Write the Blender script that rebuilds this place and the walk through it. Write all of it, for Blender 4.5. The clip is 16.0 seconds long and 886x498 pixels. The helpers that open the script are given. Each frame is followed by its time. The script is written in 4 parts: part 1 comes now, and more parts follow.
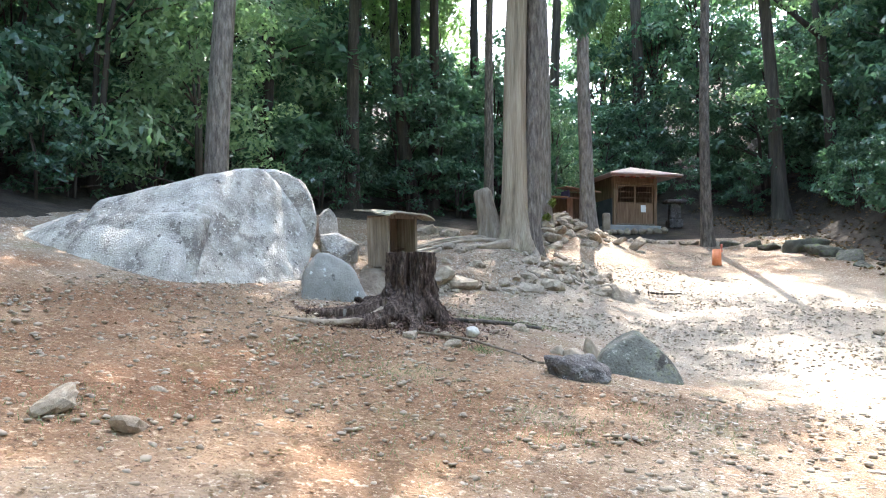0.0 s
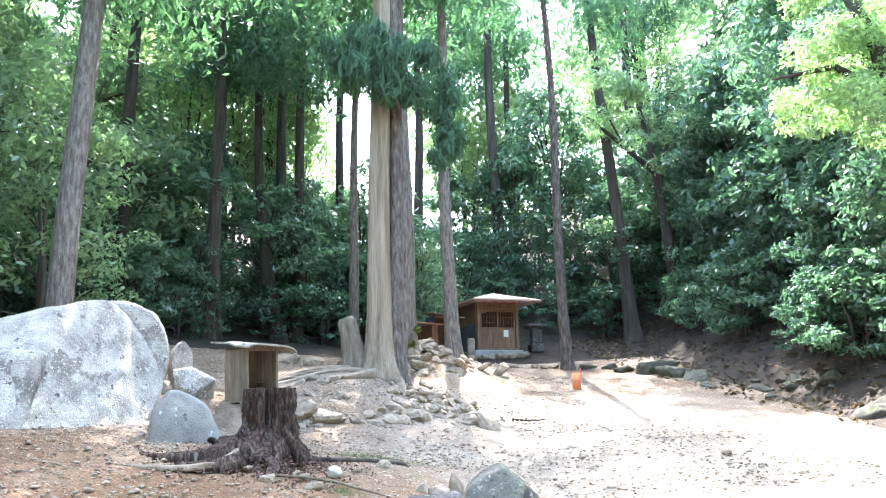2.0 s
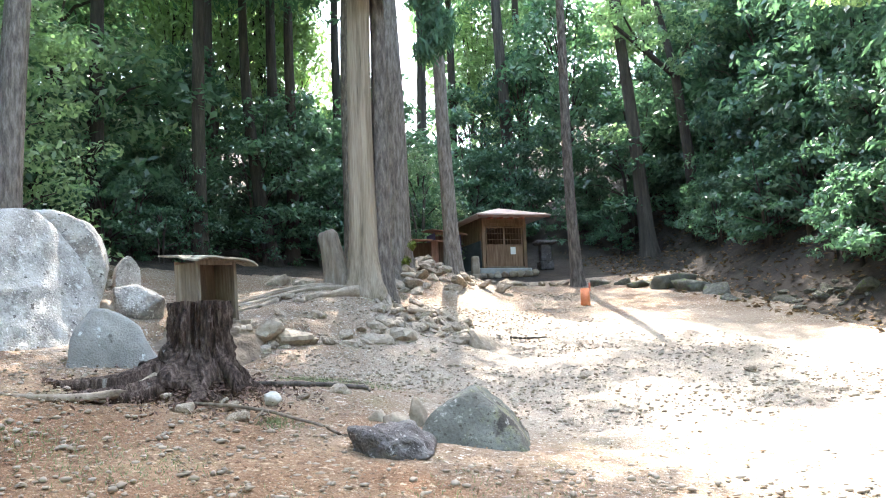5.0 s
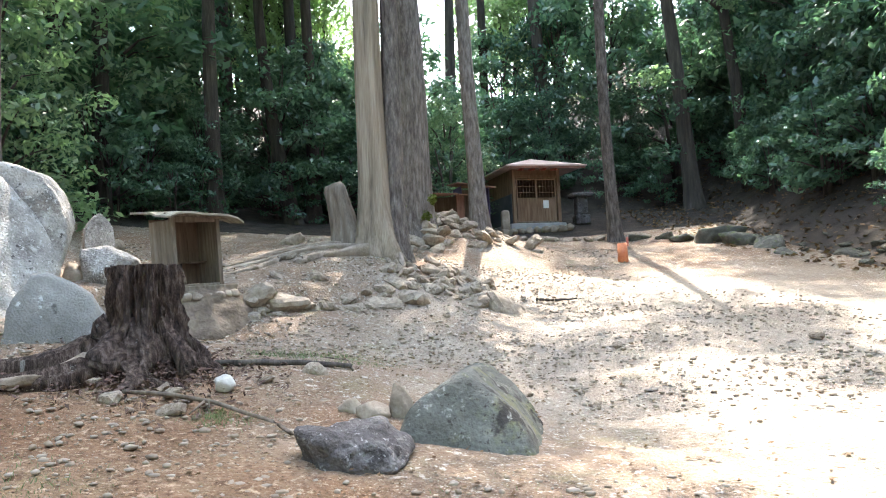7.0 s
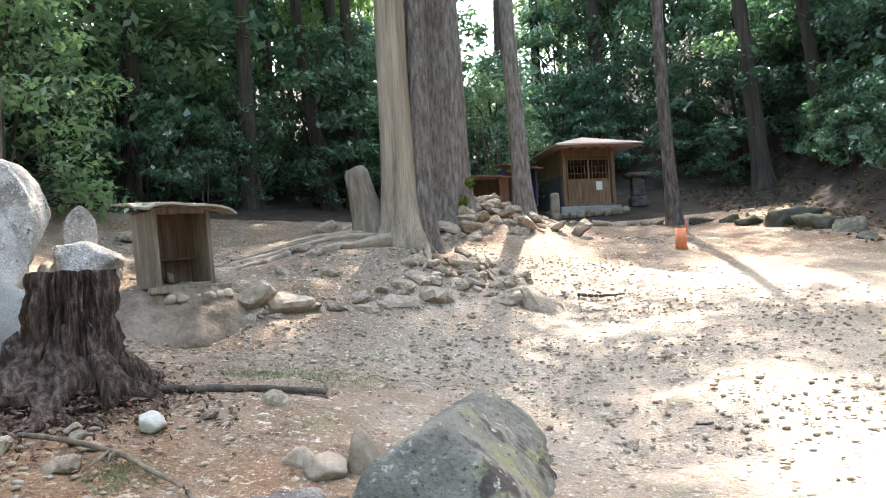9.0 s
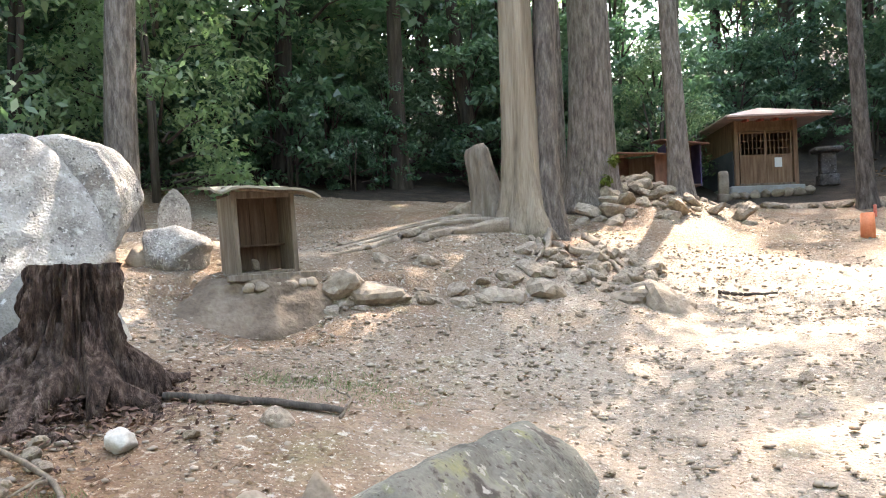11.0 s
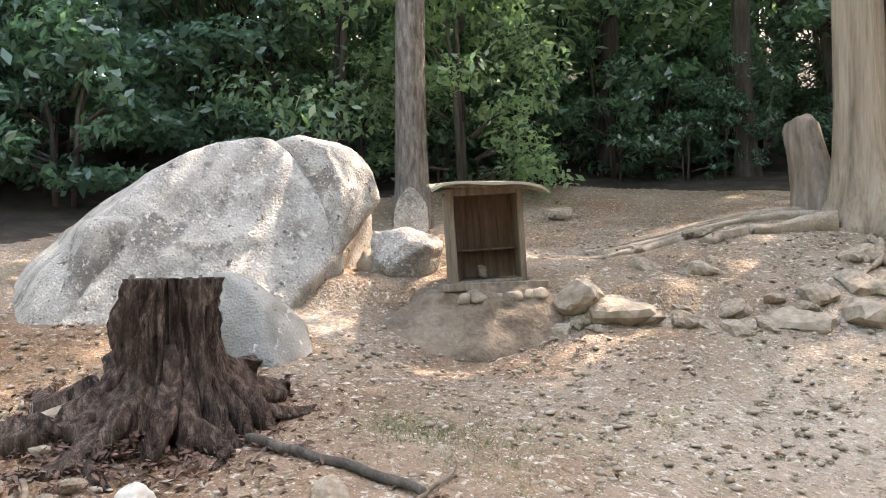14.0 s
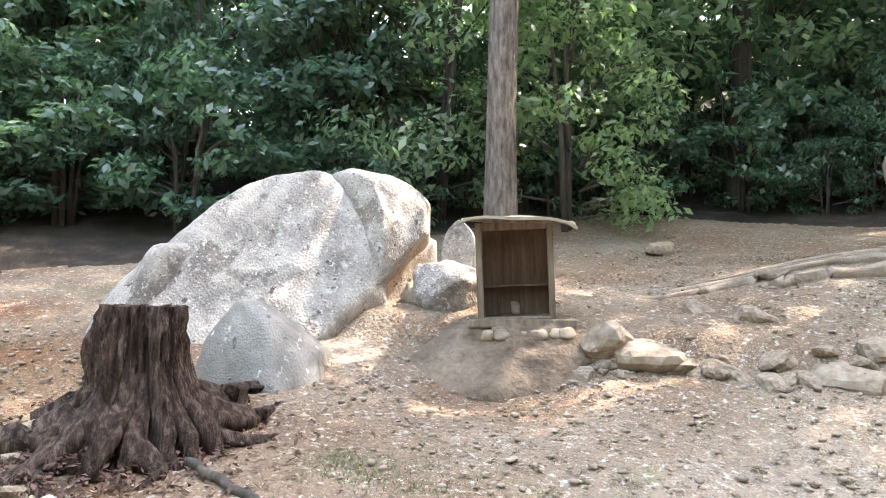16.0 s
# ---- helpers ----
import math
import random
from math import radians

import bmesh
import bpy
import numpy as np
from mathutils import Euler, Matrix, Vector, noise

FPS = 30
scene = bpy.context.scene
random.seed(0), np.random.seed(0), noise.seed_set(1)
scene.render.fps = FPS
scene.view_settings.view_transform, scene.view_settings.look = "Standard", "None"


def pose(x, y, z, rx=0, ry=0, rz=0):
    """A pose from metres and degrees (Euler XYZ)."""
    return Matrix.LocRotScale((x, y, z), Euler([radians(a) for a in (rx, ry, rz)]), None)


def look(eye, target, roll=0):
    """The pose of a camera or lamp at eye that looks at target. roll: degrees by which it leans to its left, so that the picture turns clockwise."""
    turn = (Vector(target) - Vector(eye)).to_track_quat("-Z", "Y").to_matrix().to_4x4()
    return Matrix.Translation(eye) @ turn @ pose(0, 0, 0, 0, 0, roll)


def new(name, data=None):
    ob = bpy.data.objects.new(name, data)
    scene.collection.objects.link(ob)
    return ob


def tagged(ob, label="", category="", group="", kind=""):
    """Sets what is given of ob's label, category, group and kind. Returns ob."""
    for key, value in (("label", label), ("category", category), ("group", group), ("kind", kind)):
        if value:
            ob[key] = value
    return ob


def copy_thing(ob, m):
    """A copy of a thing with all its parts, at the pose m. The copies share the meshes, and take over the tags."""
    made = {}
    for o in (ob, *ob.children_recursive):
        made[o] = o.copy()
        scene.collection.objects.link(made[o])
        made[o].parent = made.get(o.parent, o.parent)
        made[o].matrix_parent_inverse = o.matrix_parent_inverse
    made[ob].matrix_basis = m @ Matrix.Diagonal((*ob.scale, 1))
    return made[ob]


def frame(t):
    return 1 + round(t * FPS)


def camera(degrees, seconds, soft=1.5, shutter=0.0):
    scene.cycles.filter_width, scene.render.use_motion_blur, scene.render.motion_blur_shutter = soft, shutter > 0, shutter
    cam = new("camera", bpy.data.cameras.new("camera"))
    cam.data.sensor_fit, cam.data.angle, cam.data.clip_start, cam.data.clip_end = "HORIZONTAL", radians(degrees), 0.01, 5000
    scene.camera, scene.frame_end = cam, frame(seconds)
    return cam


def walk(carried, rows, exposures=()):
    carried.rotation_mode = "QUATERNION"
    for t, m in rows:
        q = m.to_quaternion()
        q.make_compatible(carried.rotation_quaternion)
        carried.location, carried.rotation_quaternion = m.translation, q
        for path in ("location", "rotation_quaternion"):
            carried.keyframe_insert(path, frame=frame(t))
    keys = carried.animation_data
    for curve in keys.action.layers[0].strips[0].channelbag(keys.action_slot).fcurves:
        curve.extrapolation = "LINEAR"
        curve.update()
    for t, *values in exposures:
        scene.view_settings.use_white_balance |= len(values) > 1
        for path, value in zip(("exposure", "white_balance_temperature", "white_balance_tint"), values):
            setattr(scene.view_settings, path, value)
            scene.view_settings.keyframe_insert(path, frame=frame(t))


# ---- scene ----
cam = camera(60.7, 16.0, 1.1)
PATH = [
    (0, (0.198, -0.362, 1.563), (0.175, 1.636, 1.654), 0.6),
    (0.5, (0.183, -0.368, 1.621), (0.404, 1.614, 1.77), -0.2),
    (1, (0.207, -0.378, 1.699), (0.525, 1.581, 1.948), -0.9),
    (1.5, (0.222, -0.378, 1.685), (0.56, 1.56, 2.043), -1.2),
    (2, (0.256, -0.335, 1.679), (0.578, 1.595, 2.091), -1.2),
    (2.5, (0.303, -0.234, 1.653), (0.63, 1.694, 2.073), -1.2),
    (3, (0.304, -0.035, 1.627), (0.644, 1.901, 1.995), -1.1),
    (3.5, (0.384, 0.28, 1.625), (0.721, 2.221, 1.972), -1.7),
    (4, (0.569, 0.575, 1.566), (0.917, 2.519, 1.887), -1.9),
    (4.5, (0.868, 0.932, 1.506), (1.201, 2.887, 1.769), -2.3),
    (5, (1.156, 1.393, 1.522), (1.427, 3.362, 1.747), -2.3),
    (5.2, (1.219, 1.545, 1.529), (1.47, 3.519, 1.733), -2.1),
    (7.3, (1.848, 3.066, 1.631), (2.007, 5.057, 1.739), -2.9),
    (7.5, (1.897, 3.171, 1.651), (2.06, 5.162, 1.751), -2.8),
    (8, (2.017, 3.493, 1.637), (2.167, 5.485, 1.724), -3.1),
    (8.2, (2.085, 3.685, 1.672), (2.212, 5.679, 1.762), -3.1),
    (10.3, (3.042, 4.993, 1.825), (2.736, 6.968, 1.879), -2.7),
    (10.5, (3.158, 5.132, 1.846), (2.794, 7.098, 1.902), -2.3),
    (11, (3.295, 5.424, 1.888), (2.816, 7.366, 1.931), -1.9),
    (11.5, (3.315, 5.854, 1.896), (2.673, 7.747, 1.926), -1.7),
    (12, (3.358, 6.197, 1.91), (2.564, 8.032, 1.928), -2.0),
    (12.5, (3.537, 6.56, 1.961), (2.58, 8.316, 1.967), -1.8),
    (13, (3.636, 6.891, 1.936), (2.509, 8.543, 1.951), -2.0),
    (13.5, (3.709, 7.209, 2.023), (2.462, 8.773, 2.051), -1.6),
    (14, (3.93, 7.477, 2.023), (2.591, 8.961, 2.069), -0.9),
    (14.5, (4.152, 7.738, 2.033), (2.72, 9.132, 2.11), -0.3),
    (15, (4.285, 8.075, 2.025), (2.764, 9.371, 2.119), 0.5),
    (15.5, (4.427, 8.255, 2.104), (2.845, 9.474, 2.205), 0.7),
    (16, (4.772, 8.483, 2.092), (3.149, 9.645, 2.21), 1.2),
]
walk(cam, [(t, look(eye, target, roll)) for t, eye, target, roll in PATH],
     exposures=[(0.0, 3.1, 6200, 11), (0.5, 3.05, 6200, 11), (2.0, 3.75, 6000, 12), (4.0, 3.6, 6200, 12), (5.0, 3.3, 6300, 11), (8.0, 3.05, 6500, 12), (11.0, 3.2, 7000, 15), (13.5, 3.2, 7500, 18), (14.5, 3.28, 7450, 18), (15.2, 3.48, 7300, 18), (16.0, 3.58, 7200, 18)])


# ---- world, sun, exposure ----
SUN_ELEV, SUN_AZ = 58.0, 8.0  # azimuth in degrees clockwise from +y
world = bpy.data.worlds.new("sky")
scene.world = world
world.use_nodes = True
wn = world.node_tree
sky = wn.nodes.new("ShaderNodeTexSky")
sky.sky_type = "NISHITA"
sky.sun_disc = False
sky.sun_elevation = radians(SUN_ELEV)
sky.sun_rotation = radians(SUN_AZ)
sky.air_density = 1.6
sky.dust_density = 3.0
wn.links.new(sky.outputs[0], wn.nodes["Background"].inputs[0])
wn.nodes["Background"].inputs[1].default_value = 0.15
sun = new("sun", bpy.data.lights.new("sun", "SUN"))
sun.data.energy = 2.7
sun.data.angle = radians(0.53)
sun.data.color = (1.0, 0.95, 0.86)
sd = Vector((math.sin(radians(SUN_AZ)) * math.cos(radians(SUN_ELEV)), math.cos(radians(SUN_AZ)) * math.cos(radians(SUN_ELEV)), math.sin(radians(SUN_ELEV))))
sun.matrix_world = look(sd * 60, (0, 0, 0))

# ---- materials ----


def mat(name, ramp, scale=4.0, fine=40.0, rough=0.85, bump=0.4, dist=0.02, stretch=(1, 1, 1), spots=None, jitter=0.0, spec=0.3, coords="Object"):
    """Noise-driven surface: ramp is a list of (position, colour); spots is (colour, scale, threshold) for lichen, stains or moss."""
    m = bpy.data.materials.new(name)
    m.use_nodes = True
    t = m.node_tree
    n, l = t.nodes, t.links
    b = n["Principled BSDF"]
    b.inputs["Roughness"].default_value = rough
    b.inputs["Specular IOR Level"].default_value = spec
    tc = n.new("ShaderNodeTexCoord")
    mp = n.new("ShaderNodeMapping")
    mp.inputs["Scale"].default_value = stretch
    if coords == "World":
        geo = n.new("ShaderNodeNewGeometry")
        l.new(geo.outputs["Position"], mp.inputs[0])
    else:
        l.new(tc.outputs["Object"], mp.inputs[0])
    a = n.new("ShaderNodeTexNoise")
    a.inputs["Scale"].default_value = scale
    a.inputs["Detail"].default_value = 6
    f = n.new("ShaderNodeTexNoise")
    f.inputs["Scale"].default_value = fine
    f.inputs["Detail"].default_value = 4
    for q in (a, f):
        l.new(mp.outputs[0], q.inputs["Vector"])
    add = n.new("ShaderNodeMath")
    add.operation = "MULTIPLY_ADD"
    l.new(f.outputs["Fac"], add.inputs[0])
    add.inputs[1].default_value = 0.5
    sc = n.new("ShaderNodeMath")
    sc.operation = "MULTIPLY_ADD"
    l.new(a.outputs["Fac"], sc.inputs[0])
    sc.inputs[1].default_value = 1.1
    sc.inputs[2].default_value = -0.3
    l.new(sc.outputs[0], add.inputs[2])
    fac = add.outputs[0]
    if jitter:
        oi = n.new("ShaderNodeObjectInfo")
        j = n.new("ShaderNodeMath")
        j.operation = "MULTIPLY_ADD"
        l.new(oi.outputs["Random"], j.inputs[0])
        j.inputs[1].default_value = jitter
        k = n.new("ShaderNodeMath")
        k.operation = "ADD"
        l.new(fac, k.inputs[0])
        j.inputs[2].default_value = -jitter / 2
        l.new(j.outputs[0], k.inputs[1])
        fac = k.outputs[0]
    r = n.new("ShaderNodeValToRGB")
    while len(r.color_ramp.elements) < len(ramp):
        r.color_ramp.elements.new(0.5)
    for e, (p, c) in zip(r.color_ramp.elements, ramp):
        e.position, e.color = p, (*c, 1)
    l.new(fac, r.inputs[0])
    col = r.outputs[0]
    for c, s, th, *edge in spots or ():
        v = n.new("ShaderNodeTexNoise")
        v.inputs["Scale"].default_value = s
        v.inputs["Detail"].default_value = 8
        v.inputs["Roughness"].default_value = 0.62
        l.new(mp.outputs[0], v.inputs["Vector"])
        g = n.new("ShaderNodeMapRange")
        g.inputs[1].default_value = th
        g.inputs[2].default_value = th + (edge[0] if edge else 0.05)
        l.new(v.outputs["Fac"], g.inputs[0])
        x = n.new("ShaderNodeMixRGB")
        l.new(g.outputs[0], x.inputs[0])
        l.new(col, x.inputs[1])
        x.inputs[2].default_value = (*c, 1)
        col = x.outputs[0]
    l.new(col, b.inputs["Base Color"])
    bp = n.new("ShaderNodeBump")
    bp.inputs["Strength"].default_value = bump
    bp.inputs["Distance"].default_value = dist
    l.new(add.outputs[0], bp.inputs["Height"])
    l.new(bp.outputs[0], b.inputs["Normal"])
    return m


def leaf_mat(name, dark, light, gloss=0.38, through_light=0.35):
    m = bpy.data.materials.new(name)
    m.use_nodes = True
    t = m.node_tree
    n, l = t.nodes, t.links
    b = n["Principled BSDF"]
    b.inputs["Roughness"].default_value = gloss
    b.inputs["Specular IOR Level"].default_value = 0.75 if gloss < 0.5 else 0.3
    geo = n.new("ShaderNodeNewGeometry")
    oi = n.new("ShaderNodeObjectInfo")
    ad = n.new("ShaderNodeMath")
    ad.operation = "MULTIPLY_ADD"
    l.new(geo.outputs["Random Per Island"], ad.inputs[0])
    ad.inputs[1].default_value = 0.6
    mu = n.new("ShaderNodeMath")
    mu.operation = "MULTIPLY"
    l.new(oi.outputs["Random"], mu.inputs[0])
    mu.inputs[1].default_value = 0.4
    l.new(mu.outputs[0], ad.inputs[2])
    r = n.new("ShaderNodeValToRGB")
    r.color_ramp.elements[0].color = (*dark, 1)
    r.color_ramp.elements[1].color = (*light, 1)
    l.new(ad.outputs[0], r.inputs[0])
    l.new(r.outputs[0], b.inputs["Base Color"])
    tr = n.new("ShaderNodeBsdfTranslucent")
    br = n.new("ShaderNodeMixRGB")
    br.blend_type = "MULTIPLY"
    br.inputs[0].default_value = 1.0
    br.inputs[2].default_value = (1.3, 1.65, 1.0, 1)
    l.new(r.outputs[0], br.inputs[1])
    l.new(br.outputs[0], tr.inputs[0])
    mx = n.new("ShaderNodeMixShader")
    mx.inputs[0].default_value = through_light
    l.new(b.outputs[0], mx.inputs[1])
    l.new(tr.outputs[0], mx.inputs[2])
    l.new(mx.outputs[0], n["Material Output"].inputs[0])
    return m


GROUND = mat("packed_sandy_soil", [(0.1, (0.105, 0.065, 0.04)), (0.4, (0.205, 0.143, 0.096)), (0.6, (0.265, 0.205, 0.15)), (0.9, (0.37, 0.305, 0.24))], 0.7, 30, 0.95, 1.0, 0.1,
             spots=[((0.20, 0.115, 0.068), 0.5, 0.47, 0.25), ((0.20, 0.195, 0.10), 0.9, 0.58, 0.25), ((0.15, 0.10, 0.068), 9.0, 0.56, 0.1), ((0.46, 0.415, 0.35), 14.0, 0.57, 0.08), ((0.10, 0.07, 0.05), 34.0, 0.60, 0.05), ((0.50, 0.45, 0.38), 48.0, 0.60, 0.05)], coords="World")


def soil_and_sun_zones(m):
    """Reddish needle-strewn soil round the stump's near side, pale sand on the trodden path; the tints also carry
    painted shade and sun.
    """
    n, l = m.node_tree.nodes, m.node_tree.links
    b = n["Principled BSDF"]
    col = b.inputs["Base Color"].links[0].from_socket
    geo = n.new("ShaderNodeNewGeometry")
    wob = n.new("ShaderNodeTexNoise")
    wob.inputs["Scale"].default_value = 0.9
    wob.inputs["Detail"].default_value = 6
    l.new(geo.outputs["Position"], wob.inputs["Vector"])
    # first tint also darkens for shade, second also pales for sunlight
    for centre, r0, r1, tint, kind in (((-2.2, 6.6, 0.6), 4.9, 2.9, (0.82, 0.65, 0.52), "MULTIPLY"), ((7.2, 12.5, 1.0), 7.0, 3.4, (0.42, 0.365, 0.30), "MIX")):
        d = n.new("ShaderNodeVectorMath")
        d.operation = "DISTANCE"
        l.new(geo.outputs["Position"], d.inputs[0])
        d.inputs[1].default_value = centre
        add = n.new("ShaderNodeMath")
        add.operation = "MULTIPLY_ADD"
        l.new(wob.outputs["Fac"], add.inputs[0])
        add.inputs[1].default_value = 5.0
        l.new(d.outputs["Value"], add.inputs[2])
        rg = n.new("ShaderNodeMapRange")
        rg.inputs[1].default_value, rg.inputs[2].default_value = r0 + 2.5, r1 + 2.5
        rg.inputs[4].default_value = 1.0 if kind == "MULTIPLY" else 0.45
        l.new(add.outputs[0], rg.inputs[0])
        x = n.new("ShaderNodeMixRGB")
        x.blend_type = kind
        l.new(rg.outputs[0], x.inputs[0])
        l.new(col, x.inputs[1])
        x.inputs[2].default_value = (*tint, 1)
        col = x.outputs[0]
    l.new(col, b.inputs["Base Color"])


soil_and_sun_zones(GROUND)
# brown leaf litter, its colour darkened to carry the shade under the trees
LITTER = mat("shade_darkened_leaf_litter", [(0.2, (0.018, 0.014, 0.011)), (0.6, (0.045, 0.034, 0.025)), (0.9, (0.11, 0.08, 0.06))], 2.0, 25, 0.95, 0.9, 0.06, coords="World")
GRANITE = mat("pale_lichened_granite", [(0.2, (0.14, 0.123, 0.105)), (0.45, (0.33, 0.297, 0.26)), (0.75, (0.50, 0.455, 0.40))], 2.6, 42, 0.95, 1.0, 0.06,
              spots=[((0.19, 0.168, 0.15), 1.1, 0.56, 0.04), ((0.50, 0.465, 0.415), 6.0, 0.55, 0.12), ((0.10, 0.088, 0.077), 7.0, 0.63, 0.03), ((0.36, 0.295, 0.225), 1.3, 0.58, 0.15), ((0.54, 0.50, 0.45), 22.0, 0.58, 0.05), ((0.14, 0.12, 0.105), 30.0, 0.62, 0.04)])
STONE = mat("weathered_grey_brown_stone", [(0.15, (0.16, 0.12, 0.086)), (0.5, (0.28, 0.222, 0.165)), (0.85, (0.41, 0.342, 0.268))], 4.0, 45, 0.9, 0.7, 0.015,
            spots=[((0.14, 0.125, 0.11), 6.0, 0.64)], jitter=0.3)
GREENROCK = mat("green_grey_smooth_rock", [(0.15, (0.06, 0.058, 0.048)), (0.5, (0.12, 0.117, 0.098)), (0.85, (0.20, 0.193, 0.166))], 2.6, 38, 0.85, 0.9, 0.03,
                spots=[((0.17, 0.165, 0.085), 3.2, 0.55, 0.12), ((0.055, 0.047, 0.04), 2.4, 0.57, 0.05), ((0.28, 0.27, 0.24), 13.0, 0.60, 0.05), ((0.06, 0.05, 0.042), 24.0, 0.58, 0.05)])
PALESTONE = mat("whitish_stone", [(0.15, (0.30, 0.27, 0.23)), (0.5, (0.44, 0.41, 0.36)), (0.85, (0.58, 0.55, 0.50))], 9.0, 70, 0.9, 0.6, 0.01)
MOSSYROCK = mat("dark_mossy_bank_rock", [(0.15, (0.045, 0.042, 0.034)), (0.5, (0.10, 0.095, 0.075)), (0.85, (0.19, 0.18, 0.15))], 4.0, 45, 0.95, 0.9, 0.03,
                spots=[((0.10, 0.12, 0.04), 3.0, 0.56, 0.1)], jitter=0.25)
GREYROCK = mat("smooth_grey_rock", [(0.15, (0.13, 0.12, 0.105)), (0.5, (0.23, 0.215, 0.19)), (0.85, (0.34, 0.32, 0.29))], 2.6, 50, 0.9, 0.9, 0.03,
               spots=[((0.46, 0.45, 0.42), 7.0, 0.62, 0.04), ((0.10, 0.09, 0.08), 5.0, 0.62, 0.06)])
DARKROCK = mat("dark_mauve_rock", [(0.2, (0.045, 0.038, 0.036)), (0.55, (0.115, 0.101, 0.096)), (0.9, (0.25, 0.232, 0.222))], 4.0, 45, 0.9, 1.0, 0.05,
               spots=[((0.05, 0.043, 0.04), 6.0, 0.57, 0.06), ((0.30, 0.28, 0.27), 26.0, 0.60, 0.05)])
BARK = mat("grey_brown_cedar_bark", [(0.2, (0.06, 0.047, 0.04)), (0.5, (0.16, 0.132, 0.112)), (0.8, (0.30, 0.26, 0.225))], 7.0, 30, 0.95, 1.0, 0.06, (2.2, 2.2, 0.5),
           spots=[((0.34, 0.34, 0.31), 5.0, 0.68)], jitter=0.25)
ROOTWOOD = mat("pale_worn_root", [(0.2, (0.15, 0.11, 0.08)), (0.5, (0.27, 0.21, 0.155)), (0.85, (0.39, 0.32, 0.25))], 5.0, 40, 0.95, 0.8, 0.02)
PALEBARK = mat("pale_stripped_cedar_bark", [(0.2, (0.13, 0.10, 0.07)), (0.5, (0.27, 0.21, 0.15)), (0.85, (0.40, 0.33, 0.25))], 3.0, 16, 0.95, 1.0, 0.04, (2.5, 2.5, 0.16), jitter=0.1)
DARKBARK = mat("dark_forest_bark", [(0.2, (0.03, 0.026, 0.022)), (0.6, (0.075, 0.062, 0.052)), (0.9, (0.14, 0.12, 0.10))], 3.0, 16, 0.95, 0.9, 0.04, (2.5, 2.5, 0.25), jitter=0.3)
ROT = mat("rotting_reddish_wood", [(0.25, (0.012, 0.008, 0.006)), (0.5, (0.075, 0.047, 0.036)), (0.8, (0.22, 0.165, 0.135))], 14.0, 85, 0.95, 1.0, 0.05, (1.8, 1.8, 0.5),
          spots=[((0.25, 0.22, 0.19), 6.0, 0.64), ((0.10, 0.11, 0.035), 3.0, 0.68)])
WOOD = mat("grey_weathered_boards", [(0.15, (0.085, 0.062, 0.045)), (0.5, (0.18, 0.142, 0.105)), (0.85, (0.29, 0.245, 0.195))], 3.0, 22, 0.85, 0.6, 0.008, (6, 6, 0.5), jitter=0.2)
WARMWOOD = mat("warm_brown_boards", [(0.15, (0.10, 0.055, 0.032)), (0.5, (0.20, 0.12, 0.072)), (0.85, (0.30, 0.195, 0.125))], 3.0, 22, 0.8, 0.5, 0.006, (6, 6, 0.5), jitter=0.2)
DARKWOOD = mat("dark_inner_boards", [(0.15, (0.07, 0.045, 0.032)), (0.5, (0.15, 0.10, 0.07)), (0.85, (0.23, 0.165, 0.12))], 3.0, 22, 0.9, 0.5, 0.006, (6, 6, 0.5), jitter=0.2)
ROOFBOARD = mat("bleached_roof_board", [(0.15, (0.15, 0.125, 0.085)), (0.5, (0.27, 0.235, 0.17)), (0.85, (0.38, 0.345, 0.27))], 2.5, 20, 0.85, 0.5, 0.006, (0.6, 6, 6))
PLASTER = mat("grey_black_plaster", [(0.2, (0.05, 0.055, 0.06)), (0.6, (0.085, 0.09, 0.10)), (0.9, (0.14, 0.145, 0.155))], 2, 25, 0.9, 0.4, 0.006)
CONCRETE = mat("worn_concrete", [(0.2, (0.22, 0.215, 0.205)), (0.6, (0.36, 0.35, 0.335)), (0.9, (0.46, 0.45, 0.43))], 3, 35, 0.9, 0.5, 0.008)
METAL = mat("faded_red_sheet_metal", [(0.2, (0.40, 0.26, 0.22)), (0.6, (0.55, 0.42, 0.37)), (0.9, (0.66, 0.56, 0.51))], 1.5, 30, 0.45, 0.2, 0.004, spec=0.5)
RUST = mat("rusty_sheet_metal", [(0.2, (0.13, 0.06, 0.04)), (0.6, (0.24, 0.12, 0.08)), (0.9, (0.33, 0.2, 0.14))], 4, 35, 0.8, 0.4, 0.004)
PURPLE = mat("faded_purple_cloth", [(0.2, (0.06, 0.045, 0.10)), (0.6, (0.10, 0.08, 0.16)), (0.9, (0.15, 0.12, 0.21))], 3, 60, 0.95, 0.3, 0.004)
ORANGE = mat("orange_terracotta_plastic", [(0.2, (0.55, 0.15, 0.06)), (0.6, (0.70, 0.25, 0.12)), (0.9, (0.80, 0.42, 0.27))], 6, 50, 0.6, 0.2, 0.003)
PAPER = mat("white_paper", [(0.2, (0.72, 0.71, 0.68)), (0.8, (0.82, 0.81, 0.79))], 8, 90, 0.9, 0.1, 0.001)
REDPAINT = mat("flaking_red_paint", [(0.3, (0.40, 0.08, 0.05)), (0.6, (0.55, 0.18, 0.13)), (0.9, (0.62, 0.5, 0.44))], 9, 40, 0.8, 0.3, 0.003)
MOSS = mat("bright_green_moss", [(0.2, (0.06, 0.085, 0.015)), (0.6, (0.14, 0.17, 0.03)), (0.9, (0.24, 0.26, 0.06))], 9, 60, 1.0, 1.0, 0.03)
